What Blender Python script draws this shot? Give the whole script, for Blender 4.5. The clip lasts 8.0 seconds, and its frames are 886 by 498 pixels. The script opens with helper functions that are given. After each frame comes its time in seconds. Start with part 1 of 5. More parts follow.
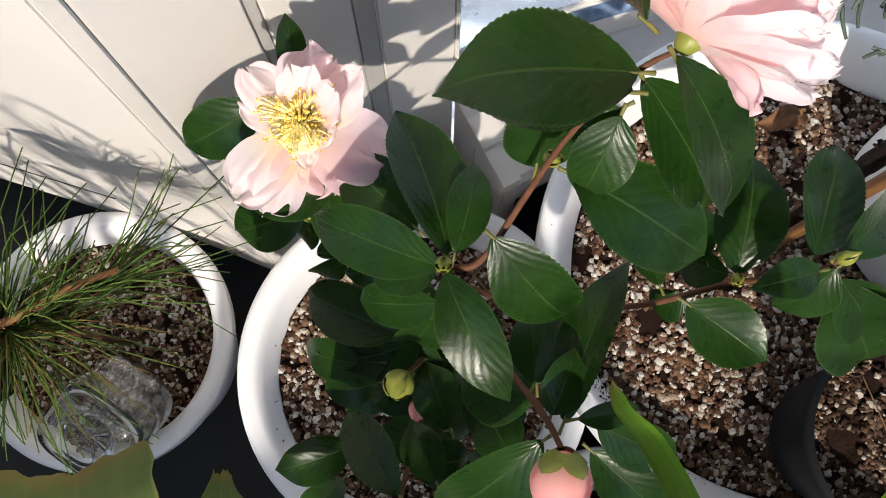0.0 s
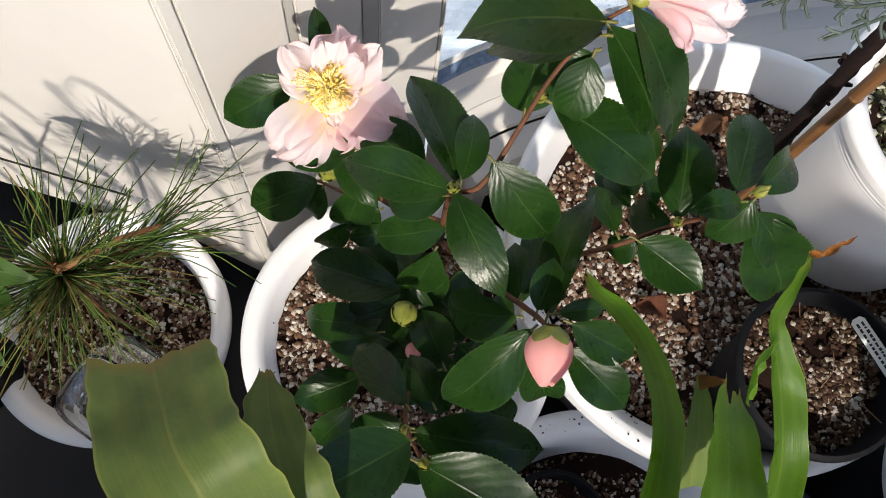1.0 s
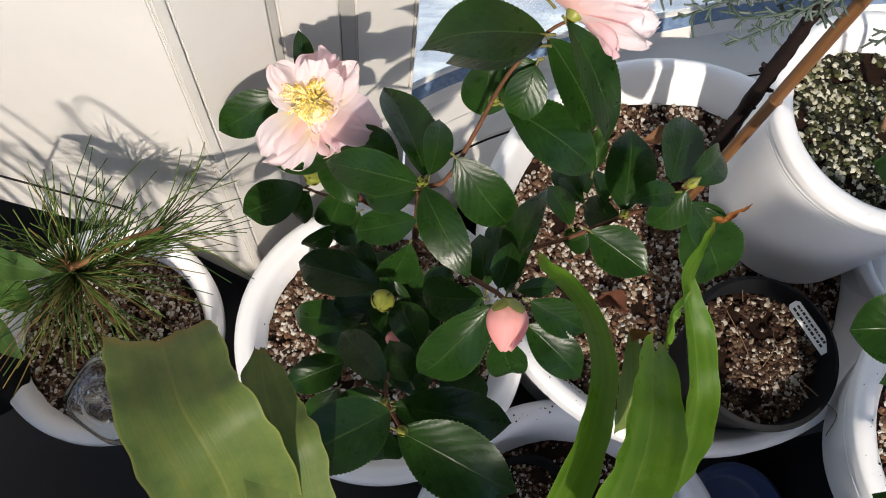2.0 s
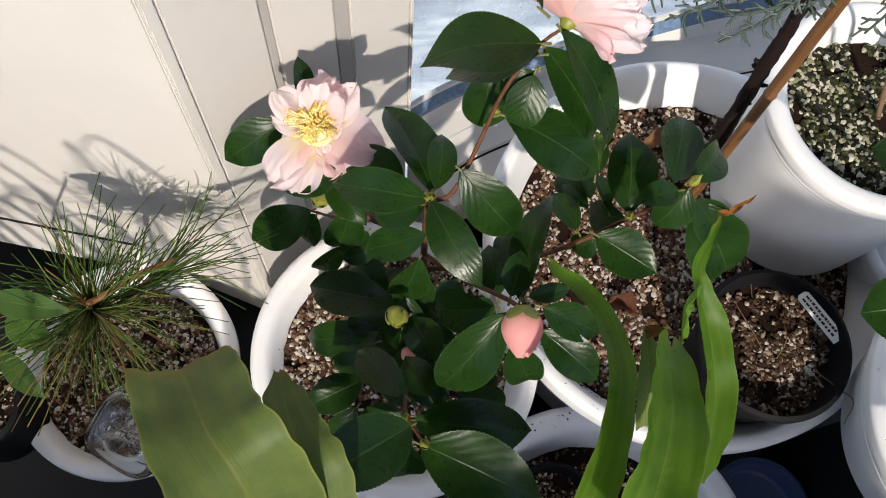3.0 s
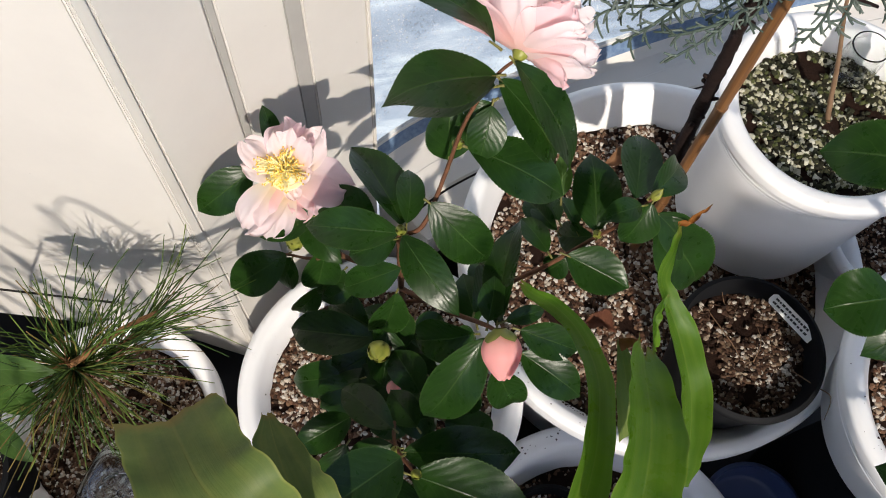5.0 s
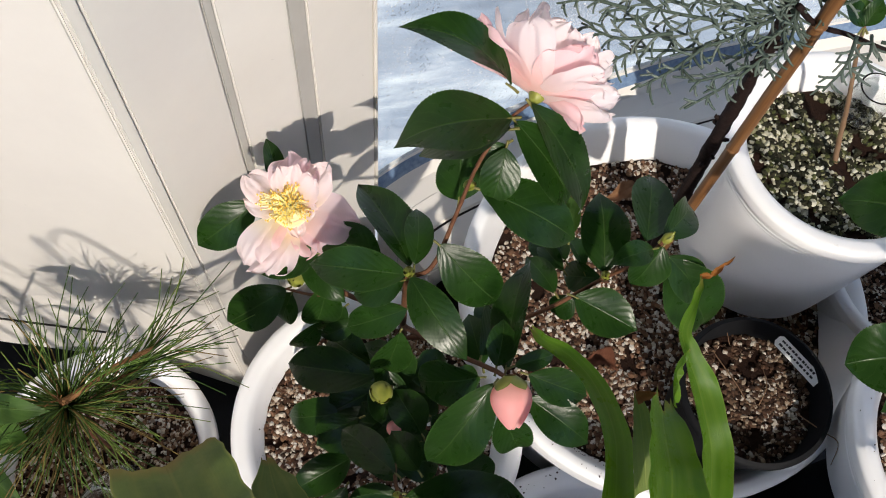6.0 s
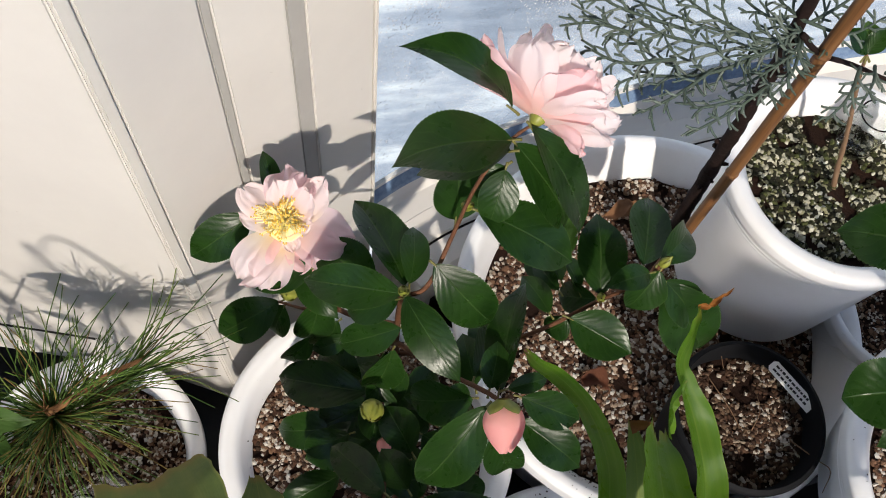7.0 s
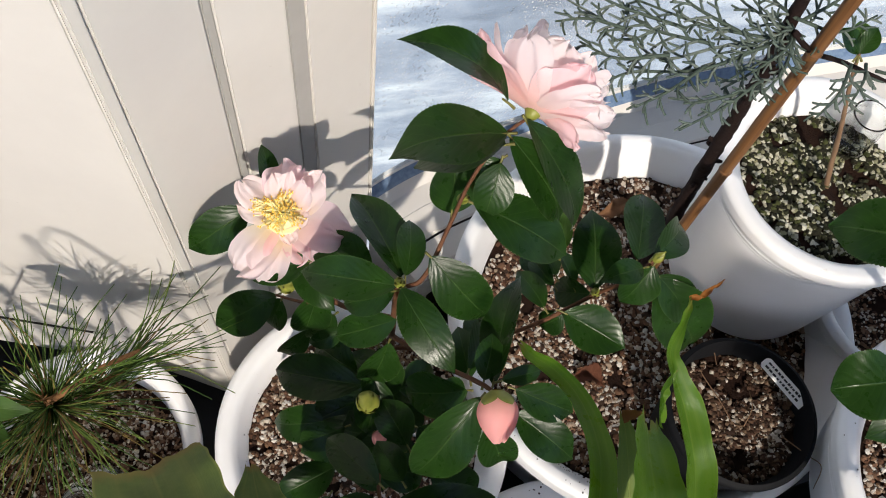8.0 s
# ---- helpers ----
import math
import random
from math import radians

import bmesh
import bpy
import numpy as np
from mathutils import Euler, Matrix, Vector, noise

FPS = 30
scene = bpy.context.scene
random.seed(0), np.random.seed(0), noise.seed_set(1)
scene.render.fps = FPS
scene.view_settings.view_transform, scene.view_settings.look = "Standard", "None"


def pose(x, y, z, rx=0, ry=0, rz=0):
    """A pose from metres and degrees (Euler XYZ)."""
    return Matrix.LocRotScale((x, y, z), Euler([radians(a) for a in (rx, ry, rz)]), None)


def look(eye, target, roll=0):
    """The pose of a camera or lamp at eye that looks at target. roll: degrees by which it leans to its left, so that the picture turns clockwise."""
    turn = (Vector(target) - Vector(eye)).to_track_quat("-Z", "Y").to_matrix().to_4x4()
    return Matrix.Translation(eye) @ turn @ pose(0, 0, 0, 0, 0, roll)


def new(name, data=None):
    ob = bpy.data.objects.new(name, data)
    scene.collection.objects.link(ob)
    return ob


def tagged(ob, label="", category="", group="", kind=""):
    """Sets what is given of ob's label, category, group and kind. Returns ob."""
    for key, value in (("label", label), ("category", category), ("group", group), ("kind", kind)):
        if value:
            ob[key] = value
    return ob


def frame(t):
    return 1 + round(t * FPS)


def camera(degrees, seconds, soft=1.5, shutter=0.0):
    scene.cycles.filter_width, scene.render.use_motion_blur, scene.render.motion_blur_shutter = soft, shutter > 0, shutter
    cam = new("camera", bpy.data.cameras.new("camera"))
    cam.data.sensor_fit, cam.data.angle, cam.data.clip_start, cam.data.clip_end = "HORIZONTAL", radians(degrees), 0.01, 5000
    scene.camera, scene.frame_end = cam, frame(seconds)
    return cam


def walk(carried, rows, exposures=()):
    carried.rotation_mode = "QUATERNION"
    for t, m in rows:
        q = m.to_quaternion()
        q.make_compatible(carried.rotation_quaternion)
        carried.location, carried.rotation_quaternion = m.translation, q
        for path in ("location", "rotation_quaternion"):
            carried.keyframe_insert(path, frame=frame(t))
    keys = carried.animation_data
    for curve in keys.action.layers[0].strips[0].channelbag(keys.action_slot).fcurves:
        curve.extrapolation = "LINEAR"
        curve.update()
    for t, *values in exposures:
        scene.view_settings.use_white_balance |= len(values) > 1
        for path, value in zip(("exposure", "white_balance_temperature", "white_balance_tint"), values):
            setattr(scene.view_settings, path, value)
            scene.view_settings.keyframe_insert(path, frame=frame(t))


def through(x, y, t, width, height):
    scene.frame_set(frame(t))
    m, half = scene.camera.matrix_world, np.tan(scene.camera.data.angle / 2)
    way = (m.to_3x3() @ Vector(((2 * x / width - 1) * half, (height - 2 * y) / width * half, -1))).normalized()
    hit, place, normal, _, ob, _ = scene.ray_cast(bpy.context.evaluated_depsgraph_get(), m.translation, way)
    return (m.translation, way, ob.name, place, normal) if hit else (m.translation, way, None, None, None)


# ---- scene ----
cam = camera(54.0, 8.0, 1.0)
PATH = [
    (0, (0.0275, -0.0358, 1.1351), (0.0330, 0.1776, 0.1581), 0.31),
    (0.5, (0.0059, -0.0874, 1.1739), (0.0227, 0.1411, 0.2005), 2.65),
    (1, (-0.0214, -0.1509, 1.2278), (0.0565, 0.1397, 0.2741), 13.08),
    (1.5, (-0.0149, -0.1955, 1.2834), (0.0808, 0.1177, 0.3385), 14.82),
    (3, (-0.0246, -0.2154, 1.3036), (0.0681, 0.1303, 0.3698), 8.22),
    (3.5, (-0.0137, -0.2258, 1.3084), (0.0856, 0.1264, 0.3778), 7.09),
    (4, (-0.0178, -0.2339, 1.3126), (0.0869, 0.1264, 0.3856), 5.92),
    (4.5, (-0.0166, -0.2353, 1.3084), (0.0975, 0.1293, 0.3843), 6.18),
    (5, (-0.0230, -0.2236, 1.3184), (0.0993, 0.1532, 0.4002), 6.36),
    (6.5, (-0.0369, -0.1894, 1.3065), (0.1119, 0.2067, 0.4004), 10.42),
    (7, (-0.0349, -0.1854, 1.3079), (0.1158, 0.2123, 0.4029), 11.26),
    (7.5, (-0.0313, -0.1919, 1.3084), (0.1219, 0.2063, 0.4040), 11.85),
    (8, (-0.0357, -0.1956, 1.3117), (0.1181, 0.2045, 0.4082), 11.93),
]
walk(cam, [(t, look(eye, target, roll)) for t, eye, target, roll in PATH],
     [(0, 1.14, 6500, 10), (1.5, 1.05, 6500, 10), (3, 0.94, 6500, 10), (5, 0.94, 6500, 10), (6.5, 0.86, 6500, 10), (8, 0.86, 6500, 10)])

# world and sun
TO_SUN = Vector((-0.10, -0.79, 0.57)).normalized()
world = bpy.data.worlds.new("sky")
scene.world = world
world.use_nodes = True
wn = world.node_tree.nodes
sky = wn.new("ShaderNodeTexSky")
sky.sky_type = "NISHITA"
sky.sun_disc = False
sky.sun_elevation = math.asin(TO_SUN.z)
sky.sun_rotation = math.atan2(TO_SUN.x, TO_SUN.y)
wn["Background"].inputs[1].default_value = 0.15
world.node_tree.links.new(sky.outputs[0], wn["Background"].inputs[0])
sun = new("sun", bpy.data.lights.new("sun", "SUN"))
sun.data.energy = 2.25
sun.data.angle = radians(0.9)
sun.data.color = (1.0, 0.91, 0.79)
sun.matrix_world = look(TO_SUN * 5, (0, 0, 0))


# ---- materials ----
class Nodes:
    """A small builder for one node material."""

    def __init__(self, name):
        self.mat = bpy.data.materials.new(name)
        self.mat.use_nodes = True
        self.tree = self.mat.node_tree
        self.bsdf = self.tree.nodes["Principled BSDF"]
        self.out = self.tree.nodes["Material Output"]

    def node(self, kind, **values):
        n = self.tree.nodes.new(kind)
        for key, value in values.items():
            n.inputs[key.replace("_", " ")].default_value = value
        return n

    def link(self, a, b):
        self.tree.links.new(a, b)

    def coords(self, scale=1.0, kind="Object"):
        tc = self.tree.nodes.new("ShaderNodeTexCoord")
        mp = self.tree.nodes.new("ShaderNodeMapping")
        mp.inputs["Scale"].default_value = (scale, scale, scale) if not isinstance(scale, tuple) else scale
        self.link(tc.outputs[kind], mp.inputs["Vector"])
        return mp.outputs[0]

    def noise(self, scale, detail=4.0, rough=0.55, vec=None):
        n = self.node("ShaderNodeTexNoise", Scale=scale, Detail=detail, Roughness=rough)
        if vec is None:
            vec = self.coords()
        self.link(vec, n.inputs["Vector"])
        return n.outputs["Fac"]

    def ramp(self, fac, *stops):
        r = self.tree.nodes.new("ShaderNodeValToRGB")
        el = r.color_ramp.elements
        while len(el) < len(stops):
            el.new(0.5)
        for e, (p, c) in zip(el, stops):
            e.position = p
            e.color = (*c, 1) if len(c) == 3 else c
        self.link(fac, r.inputs[0])
        return r.outputs[0]

    def mix(self, fac, a, b, mode="MIX"):
        m = self.tree.nodes.new("ShaderNodeMix")
        m.data_type = "RGBA"
        m.blend_type = mode
        for value, slot in ((fac, 0), (a, 6), (b, 7)):
            if isinstance(value, (int, float)):
                m.inputs[slot].default_value = value
            elif isinstance(value, tuple):
                m.inputs[slot].default_value = (*value, 1)
            else:
                self.link(value, m.inputs[slot])
        return m.outputs[2]

    def math(self, op, a, b=0.0, clamp=False):
        m = self.tree.nodes.new("ShaderNodeMath")
        m.operation = op
        m.use_clamp = clamp
        for value, slot in ((a, 0), (b, 1)):
            if isinstance(value, (int, float)):
                m.inputs[slot].default_value = value
            else:
                self.link(value, m.inputs[slot])
        return m.outputs[0]

    def color(self, value):
        if isinstance(value, tuple):
            self.bsdf.inputs["Base Color"].default_value = (*value, 1)
        else:
            self.link(value, self.bsdf.inputs["Base Color"])
        return self

    def set(self, **values):
        for key, value in values.items():
            slot = self.bsdf.inputs[key.replace("_", " ")]
            if isinstance(value, (int, float, tuple)):
                slot.default_value = value
            else:
                self.link(value, slot)
        return self

    def bump(self, height, strength=0.3, distance=0.002):
        b = self.node("ShaderNodeBump", Strength=strength, Distance=distance)
        self.link(height, b.inputs["Height"])
        self.link(b.outputs[0], self.bsdf.inputs["Normal"])
        return self

    def thin(self, color, amount):
        """Light that shines through a thin sheet."""
        t = self.tree.nodes.new("ShaderNodeBsdfTranslucent")
        if isinstance(color, tuple):
            t.inputs[0].default_value = (*color, 1)
        else:
            self.link(color, t.inputs[0])
        m = self.node("ShaderNodeMixShader", Fac=amount)
        self.link(self.bsdf.outputs[0], m.inputs[1])
        self.link(t.outputs[0], m.inputs[2])
        self.link(m.outputs[0], self.out.inputs[0])
        return self

    def random(self):
        return self.tree.nodes.new("ShaderNodeObjectInfo").outputs["Random"]

    def island(self):
        return self.tree.nodes.new("ShaderNodeNewGeometry").outputs["Random Per Island"]

    def uv(self):
        tc = self.tree.nodes.new("ShaderNodeTexCoord")
        sp = self.tree.nodes.new("ShaderNodeSeparateXYZ")
        self.link(tc.outputs["UV"], sp.inputs[0])
        return sp.outputs[0], sp.outputs[1]


def leaf_material(name, dark, light, vein, through, rough=0.3, amount=0.22, ribs=26.0, edge=0.35, gloss=0.24, brown=False):
    """Glossy leaf: mottled green, pale midrib, thin pale margin, net of veins by the leaf's own u (across) and v (along)."""
    n = Nodes(name)
    u, v = n.uv()
    side = n.math("ABSOLUTE", n.math("SUBTRACT", u, 0.5))
    rib = n.ramp(side, (0.006, (1, 1, 1)), (0.022, (0, 0, 0)))
    rim = n.ramp(side, (0.475, (0, 0, 0)), (0.495, (1, 1, 1)))
    slant = n.math("SUBTRACT", v, n.math("MULTIPLY", side, 0.75))
    slant = n.math("ADD", slant, n.math("MULTIPLY", n.noise(60.0, 3.0), 0.16))
    wave = n.math("SINE", n.math("MULTIPLY", slant, ribs * 1.9))
    veins = n.ramp(wave, (0.93, (0, 0, 0)), (1.0, (1, 1, 1)))
    net = n.node("ShaderNodeTexVoronoi", Scale=260.0)
    net.feature = "DISTANCE_TO_EDGE"
    n.link(n.coords(), net.inputs["Vector"])
    cell = n.ramp(net.outputs["Distance"], (0.0, (0, 0, 0)), (0.16, (1, 1, 1)))
    blotch = n.ramp(n.noise(38.0, 6.0, 0.65), (0.32, (0, 0, 0)), (0.70, (1, 1, 1)))
    base = n.mix(blotch, dark, light)
    base = n.mix(n.math("MULTIPLY", n.random(), 0.42), base, light)
    base = n.mix(n.math("MULTIPLY", veins, 0.12), base, vein)
    if not ribs:
        grain = n.noise(1.0, 4.0, 0.6, n.coords((46.0, 1.2, 1.0), "UV"))
        base = n.mix(n.math("MULTIPLY", grain, 0.32), base, dark)
        band = n.noise(1.0, 3.0, 0.5, n.coords((7.0, 0.7, 1.0), "UV"))
        base = n.mix(n.math("MULTIPLY", n.ramp(band, (0.42, (0, 0, 0)), (0.66, (1, 1, 1))), 0.28), base, vein)
    base = n.mix(n.math("MULTIPLY", rib, 0.30 if ribs else 0.25), base, vein)
    base = n.mix(n.math("MULTIPLY", rim, edge), base, vein)
    if brown:
        edge_v = n.math("ADD", v, n.math("MULTIPLY", n.math("SUBTRACT", n.noise(45.0, 4.0), 0.5), 0.14))
        base = n.mix(n.math("MULTIPLY", n.ramp(edge_v, (0.01, (1, 1, 1)), (0.075, (0, 0, 0))), 0.75), base, (0.20, 0.125, 0.035))
        stain = n.ramp(n.noise(22.0, 5.0, 0.7), (0.60, (0, 0, 0)), (0.78, (1, 1, 1)))
        base = n.mix(n.math("MULTIPLY", stain, 0.30), base, (0.16, 0.13, 0.025))
    n.color(base).set(Roughness=n.math("ADD", n.math("MULTIPLY", n.noise(90.0), 0.22), rough - 0.11), Specular_IOR_Level=gloss)
    hump = n.math("ADD", n.math("MULTIPLY", wave, -0.11 if ribs else 0.0), n.math("MULTIPLY", n.noise(110.0), 0.55))
    hump = n.math("ADD", hump, n.math("MULTIPLY", cell, 0.045))
    if not ribs:
        hump = n.math("ADD", hump, n.math("MULTIPLY", grain, 0.9))
    n.bump(n.math("SUBTRACT", hump, n.math("MULTIPLY", rib, 0.8)), 0.35, 0.0011)
    n.thin(through, amount)
    return n.mat


def plain(name, a, b, scale, rough, bump_scale=0.0, strength=0.15, metallic=0.0):
    n = Nodes(name)
    n.color(n.mix(n.noise(scale, 6.0), a, b)).set(Roughness=rough, Metallic=metallic, Specular_IOR_Level=0.18 if rough > 0.68 else 0.5)
    if bump_scale:
        n.bump(n.noise(bump_scale, 4.0), strength, 0.001)
    return n.mat


M_LEAF = leaf_material("camellia leaf", (0.004, 0.015, 0.003), (0.016, 0.046, 0.007), (0.075, 0.125, 0.035), (0.05, 0.17, 0.010), 0.30, 0.07, gloss=0.20)
M_STRAP = leaf_material("strap leaf", (0.032, 0.085, 0.008), (0.095, 0.185, 0.018), (0.24, 0.32, 0.06), (0.20, 0.44, 0.015), 0.30, 0.40, 0.0, 0.45, 0.22, True)
M_OLDSTRAP = leaf_material("old strap leaf", (0.062, 0.102, 0.030), (0.140, 0.190, 0.052), (0.24, 0.25, 0.065), (0.17, 0.27, 0.035), 0.48, 0.20, 0.0, 0.75, 0.20, True)
M_FRESH = leaf_material("fresh leaf", (0.032, 0.072, 0.016), (0.065, 0.125, 0.028), (0.18, 0.27, 0.09), (0.12, 0.26, 0.03), 0.42, 0.28)
M_BARK = plain("brown bark", (0.060, 0.025, 0.014), (0.18, 0.080, 0.042), 160.0, 0.7, 380.0, 0.6)
M_STALK = plain("green-brown leaf stalk", (0.09, 0.10, 0.02), (0.20, 0.17, 0.045), 240.0, 0.55)
M_DARKBARK = plain("dark bark", (0.006, 0.004, 0.004), (0.022, 0.011, 0.009), 130.0, 0.85, 220.0, 1.0)
M_TWIG = plain("pale twig", (0.14, 0.085, 0.05), (0.24, 0.15, 0.09), 90.0, 0.8, 250.0, 0.5)


M_PINETWIG = plain("orange-brown young twig", (0.13, 0.055, 0.022), (0.34, 0.18, 0.08), 260.0, 0.7, 420.0, 0.8)


def cane_material():
    n = Nodes("bamboo cane")
    streak = n.noise(1.0, 5.0, 0.6, n.coords((260.0, 260.0, 9.0)))
    n.color(n.ramp(streak, (0.3, (0.09, 0.038, 0.014)), (0.55, (0.175, 0.08, 0.028)), (0.8, (0.25, 0.135, 0.055))))
    n.set(Roughness=0.5).bump(streak, 0.3, 0.001)
    return n.mat


M_CANE = cane_material()


def pot_material():
    n = Nodes("white glazed pot")
    dirt = n.ramp(n.noise(60.0, 8.0, 0.7), (0.66, (0, 0, 0)), (0.74, (1, 1, 1)))
    stain = n.ramp(n.noise(9.0, 3.0), (0.35, (0.87, 0.87, 0.885)), (0.75, (0.82, 0.815, 0.81)))
    n.color(n.mix(n.math("MULTIPLY", dirt, 0.25), stain, (0.35, 0.28, 0.2))).set(Roughness=0.34)
    n.bump(n.noise(35.0, 3.0), 0.05, 0.001)
    return n.mat


M_POT = pot_material()
M_BLACK = plain("black nursery plastic", (0.003, 0.0033, 0.0042), (0.008, 0.0085, 0.0105), 60.0, 0.72, 200.0, 0.08)


M_NAVY = plain("navy blue plastic", (0.020, 0.034, 0.095), (0.035, 0.055, 0.13), 40.0, 0.5, 160.0, 0.1)


def grain_material(name, dark, *tones):
    """Loose granules, each of its own tone."""
    n = Nodes(name)
    k = len(tones)
    stops = [(i / k, c) for i, c in enumerate(tones)]
    r = n.tree.nodes.new("ShaderNodeValToRGB")
    r.color_ramp.interpolation = "CONSTANT"
    el = r.color_ramp.elements
    while len(el) < k:
        el.new(0.5)
    for e, (p, c) in zip(el, stops):
        e.position, e.color = p, (*c, 1)
    n.link(n.island(), r.inputs[0])
    n.color(n.mix(n.math("MULTIPLY", n.noise(700.0, 4.0), 0.55), r.outputs[0], dark)).set(Roughness=0.85, Specular_IOR_Level=0.2)
    n.bump(n.noise(900.0, 3.0), 0.5, 0.0008)
    return n.mat


M_GRAIN = grain_material("perlite and bark", (0.05, 0.03, 0.02), (0.40, 0.31, 0.23), (0.60, 0.53, 0.44), (0.15, 0.08, 0.047), (0.03, 0.016, 0.010), (0.74, 0.70, 0.64), (0.09, 0.04, 0.022), (0.20, 0.115, 0.068), (0.05, 0.022, 0.013), (0.19, 0.10, 0.06))
M_PEATY = grain_material("dark peaty grit", (0.03, 0.016, 0.010), (0.15, 0.095, 0.06), (0.05, 0.025, 0.015), (0.34, 0.27, 0.20), (0.03, 0.016, 0.010), (0.02, 0.010, 0.006), (0.10, 0.055, 0.033), (0.58, 0.53, 0.46), (0.06, 0.03, 0.018))
M_MOSSY = grain_material("mossy grit", (0.03, 0.03, 0.015), (0.52, 0.50, 0.38), (0.07, 0.08, 0.025), (0.70, 0.68, 0.56), (0.02, 0.02, 0.01), (0.012, 0.010, 0.006), (0.30, 0.29, 0.17), (0.02, 0.022, 0.010), (0.016, 0.014, 0.008))
M_SOIL = plain("dark peat", (0.005, 0.0024, 0.0016), (0.026, 0.011, 0.006), 260.0, 0.95, 420.0, 1.0)


def wall_material():
    n = Nodes("white window profile")
    scuff = n.ramp(n.noise(5.0, 7.0, 0.65), (0.35, (0.69, 0.66, 0.62)), (0.7, (0.63, 0.60, 0.565)))
    speck = n.ramp(n.noise(130.0, 3.0), (0.76, (0, 0, 0)), (0.79, (1, 1, 1)))
    n.color(n.mix(n.math("MULTIPLY", speck, 0.35), scuff, (0.4, 0.38, 0.34))).set(Roughness=0.42)
    n.bump(n.noise(18.0, 3.0), 0.06, 0.002)
    return n.mat


M_WALL = wall_material()
# dark brown, so that the unseen ceiling bounces little light down
M_CEILING = plain("dark sky-limiting ceiling", (0.08, 0.055, 0.035), (0.13, 0.09, 0.06), 8.0, 0.8, 60.0, 0.1)
M_GROOVE = plain("grey gasket", (0.36, 0.345, 0.325), (0.43, 0.415, 0.39), 40.0, 0.6)
# near black: colour of the bases, and painted shade for the frame's gaps
M_DARK = plain("dark base and recess shade", (0.01, 0.009, 0.008), (0.025, 0.022, 0.02), 30.0, 0.8)
M_SEAL = plain("blue glazing seal", (0.012, 0.05, 0.15), (0.26, 0.36, 0.50), 150.0, 0.3, 400.0, 0.6)
M_FLOOR = plain("dark floor", (0.007, 0.006, 0.006), (0.014, 0.012, 0.012), 12.0, 0.55, 80.0, 0.1)


def petal_material(name, inner, outer, tip, through):
    n = Nodes(name)
    u, v = n.uv()
    shade = n.mix(n.ramp(v, (0.12, (0, 0, 0)), (0.62, (1, 1, 1))), inner, outer)
    streak = n.noise(1.0, 4.0, 0.6, n.coords((60.0, 3.0, 1.0), "UV"))
    shade = n.mix(n.math("MULTIPLY", streak, 0.35), shade, tip)
    n.color(shade).set(Roughness=0.55)
    n.bump(streak, 0.18, 0.001)
    n.thin(through, 0.52)
    return n.mat


M_PETAL = petal_material("pale pink petal", (0.95, 0.80, 0.30), (0.94, 0.81, 0.85), (0.95, 0.88, 0.91), (0.98, 0.80, 0.76))
M_ROSE = petal_material("rose petal", (0.94, 0.72, 0.62), (0.93, 0.66, 0.70), (0.95, 0.82, 0.85), (0.98, 0.66, 0.66))
M_BLUSH = petal_material("blush petal", (0.94, 0.76, 0.70), (0.95, 0.87, 0.885), (0.96, 0.94, 0.945), (0.98, 0.84, 0.84))
M_BUD = petal_material("salmon-pink bud petal", (0.93, 0.78, 0.60), (0.92, 0.50, 0.50), (0.94, 0.72, 0.68), (0.98, 0.52, 0.46))
M_LILAC = petal_material("lilac-pink petal", (0.94, 0.84, 0.66), (0.88, 0.71, 0.78), (0.91, 0.80, 0.86), (0.96, 0.72, 0.76))
M_STAMEN = plain("yellow stamen", (0.97, 0.84, 0.34), (0.98, 0.91, 0.60), 300.0, 0.6)
M_ANTHER = plain("golden anther", (0.93, 0.55, 0.07), (0.96, 0.74, 0.20), 300.0, 0.7)
M_SEPAL = plain("green sepal", (0.12, 0.15, 0.02), (0.30, 0.30, 0.05), 150.0, 0.45, 300.0, 0.2)
M_NEEDLE = grain_material("pine needle", (0.04, 0.06, 0.015), (0.07, 0.13, 0.025), (0.11, 0.19, 0.035), (0.17, 0.23, 0.05), (0.04, 0.085, 0.022), (0.24, 0.16, 0.055))
M_JUNIPER = grain_material("juniper scale", (0.05, 0.07, 0.055), (0.09, 0.12, 0.10), (0.13, 0.165, 0.14), (0.07, 0.095, 0.075), (0.17, 0.20, 0.175))
M_TAG = plain("white plastic tag", (0.78, 0.78, 0.75), (0.82, 0.82, 0.8), 50.0, 0.4)
M_INK = plain("black ink", (0.01, 0.01, 0.012), (0.02, 0.02, 0.02), 50.0, 0.6)
M_ORANGE = plain("withered leaf tip", (0.28, 0.10, 0.012), (0.05, 0.022, 0.013), 60.0, 0.7, 300.0, 0.4)


def clear_material():
    n = Nodes("clear plastic")
    n.color((0.95, 0.97, 0.97)).set(Roughness=0.06, IOR=1.45)
    n.bsdf.inputs["Transmission Weight"].default_value = 1.0
    n.bump(n.noise(25.0, 2.0), 0.25, 0.004)
    return n.mat


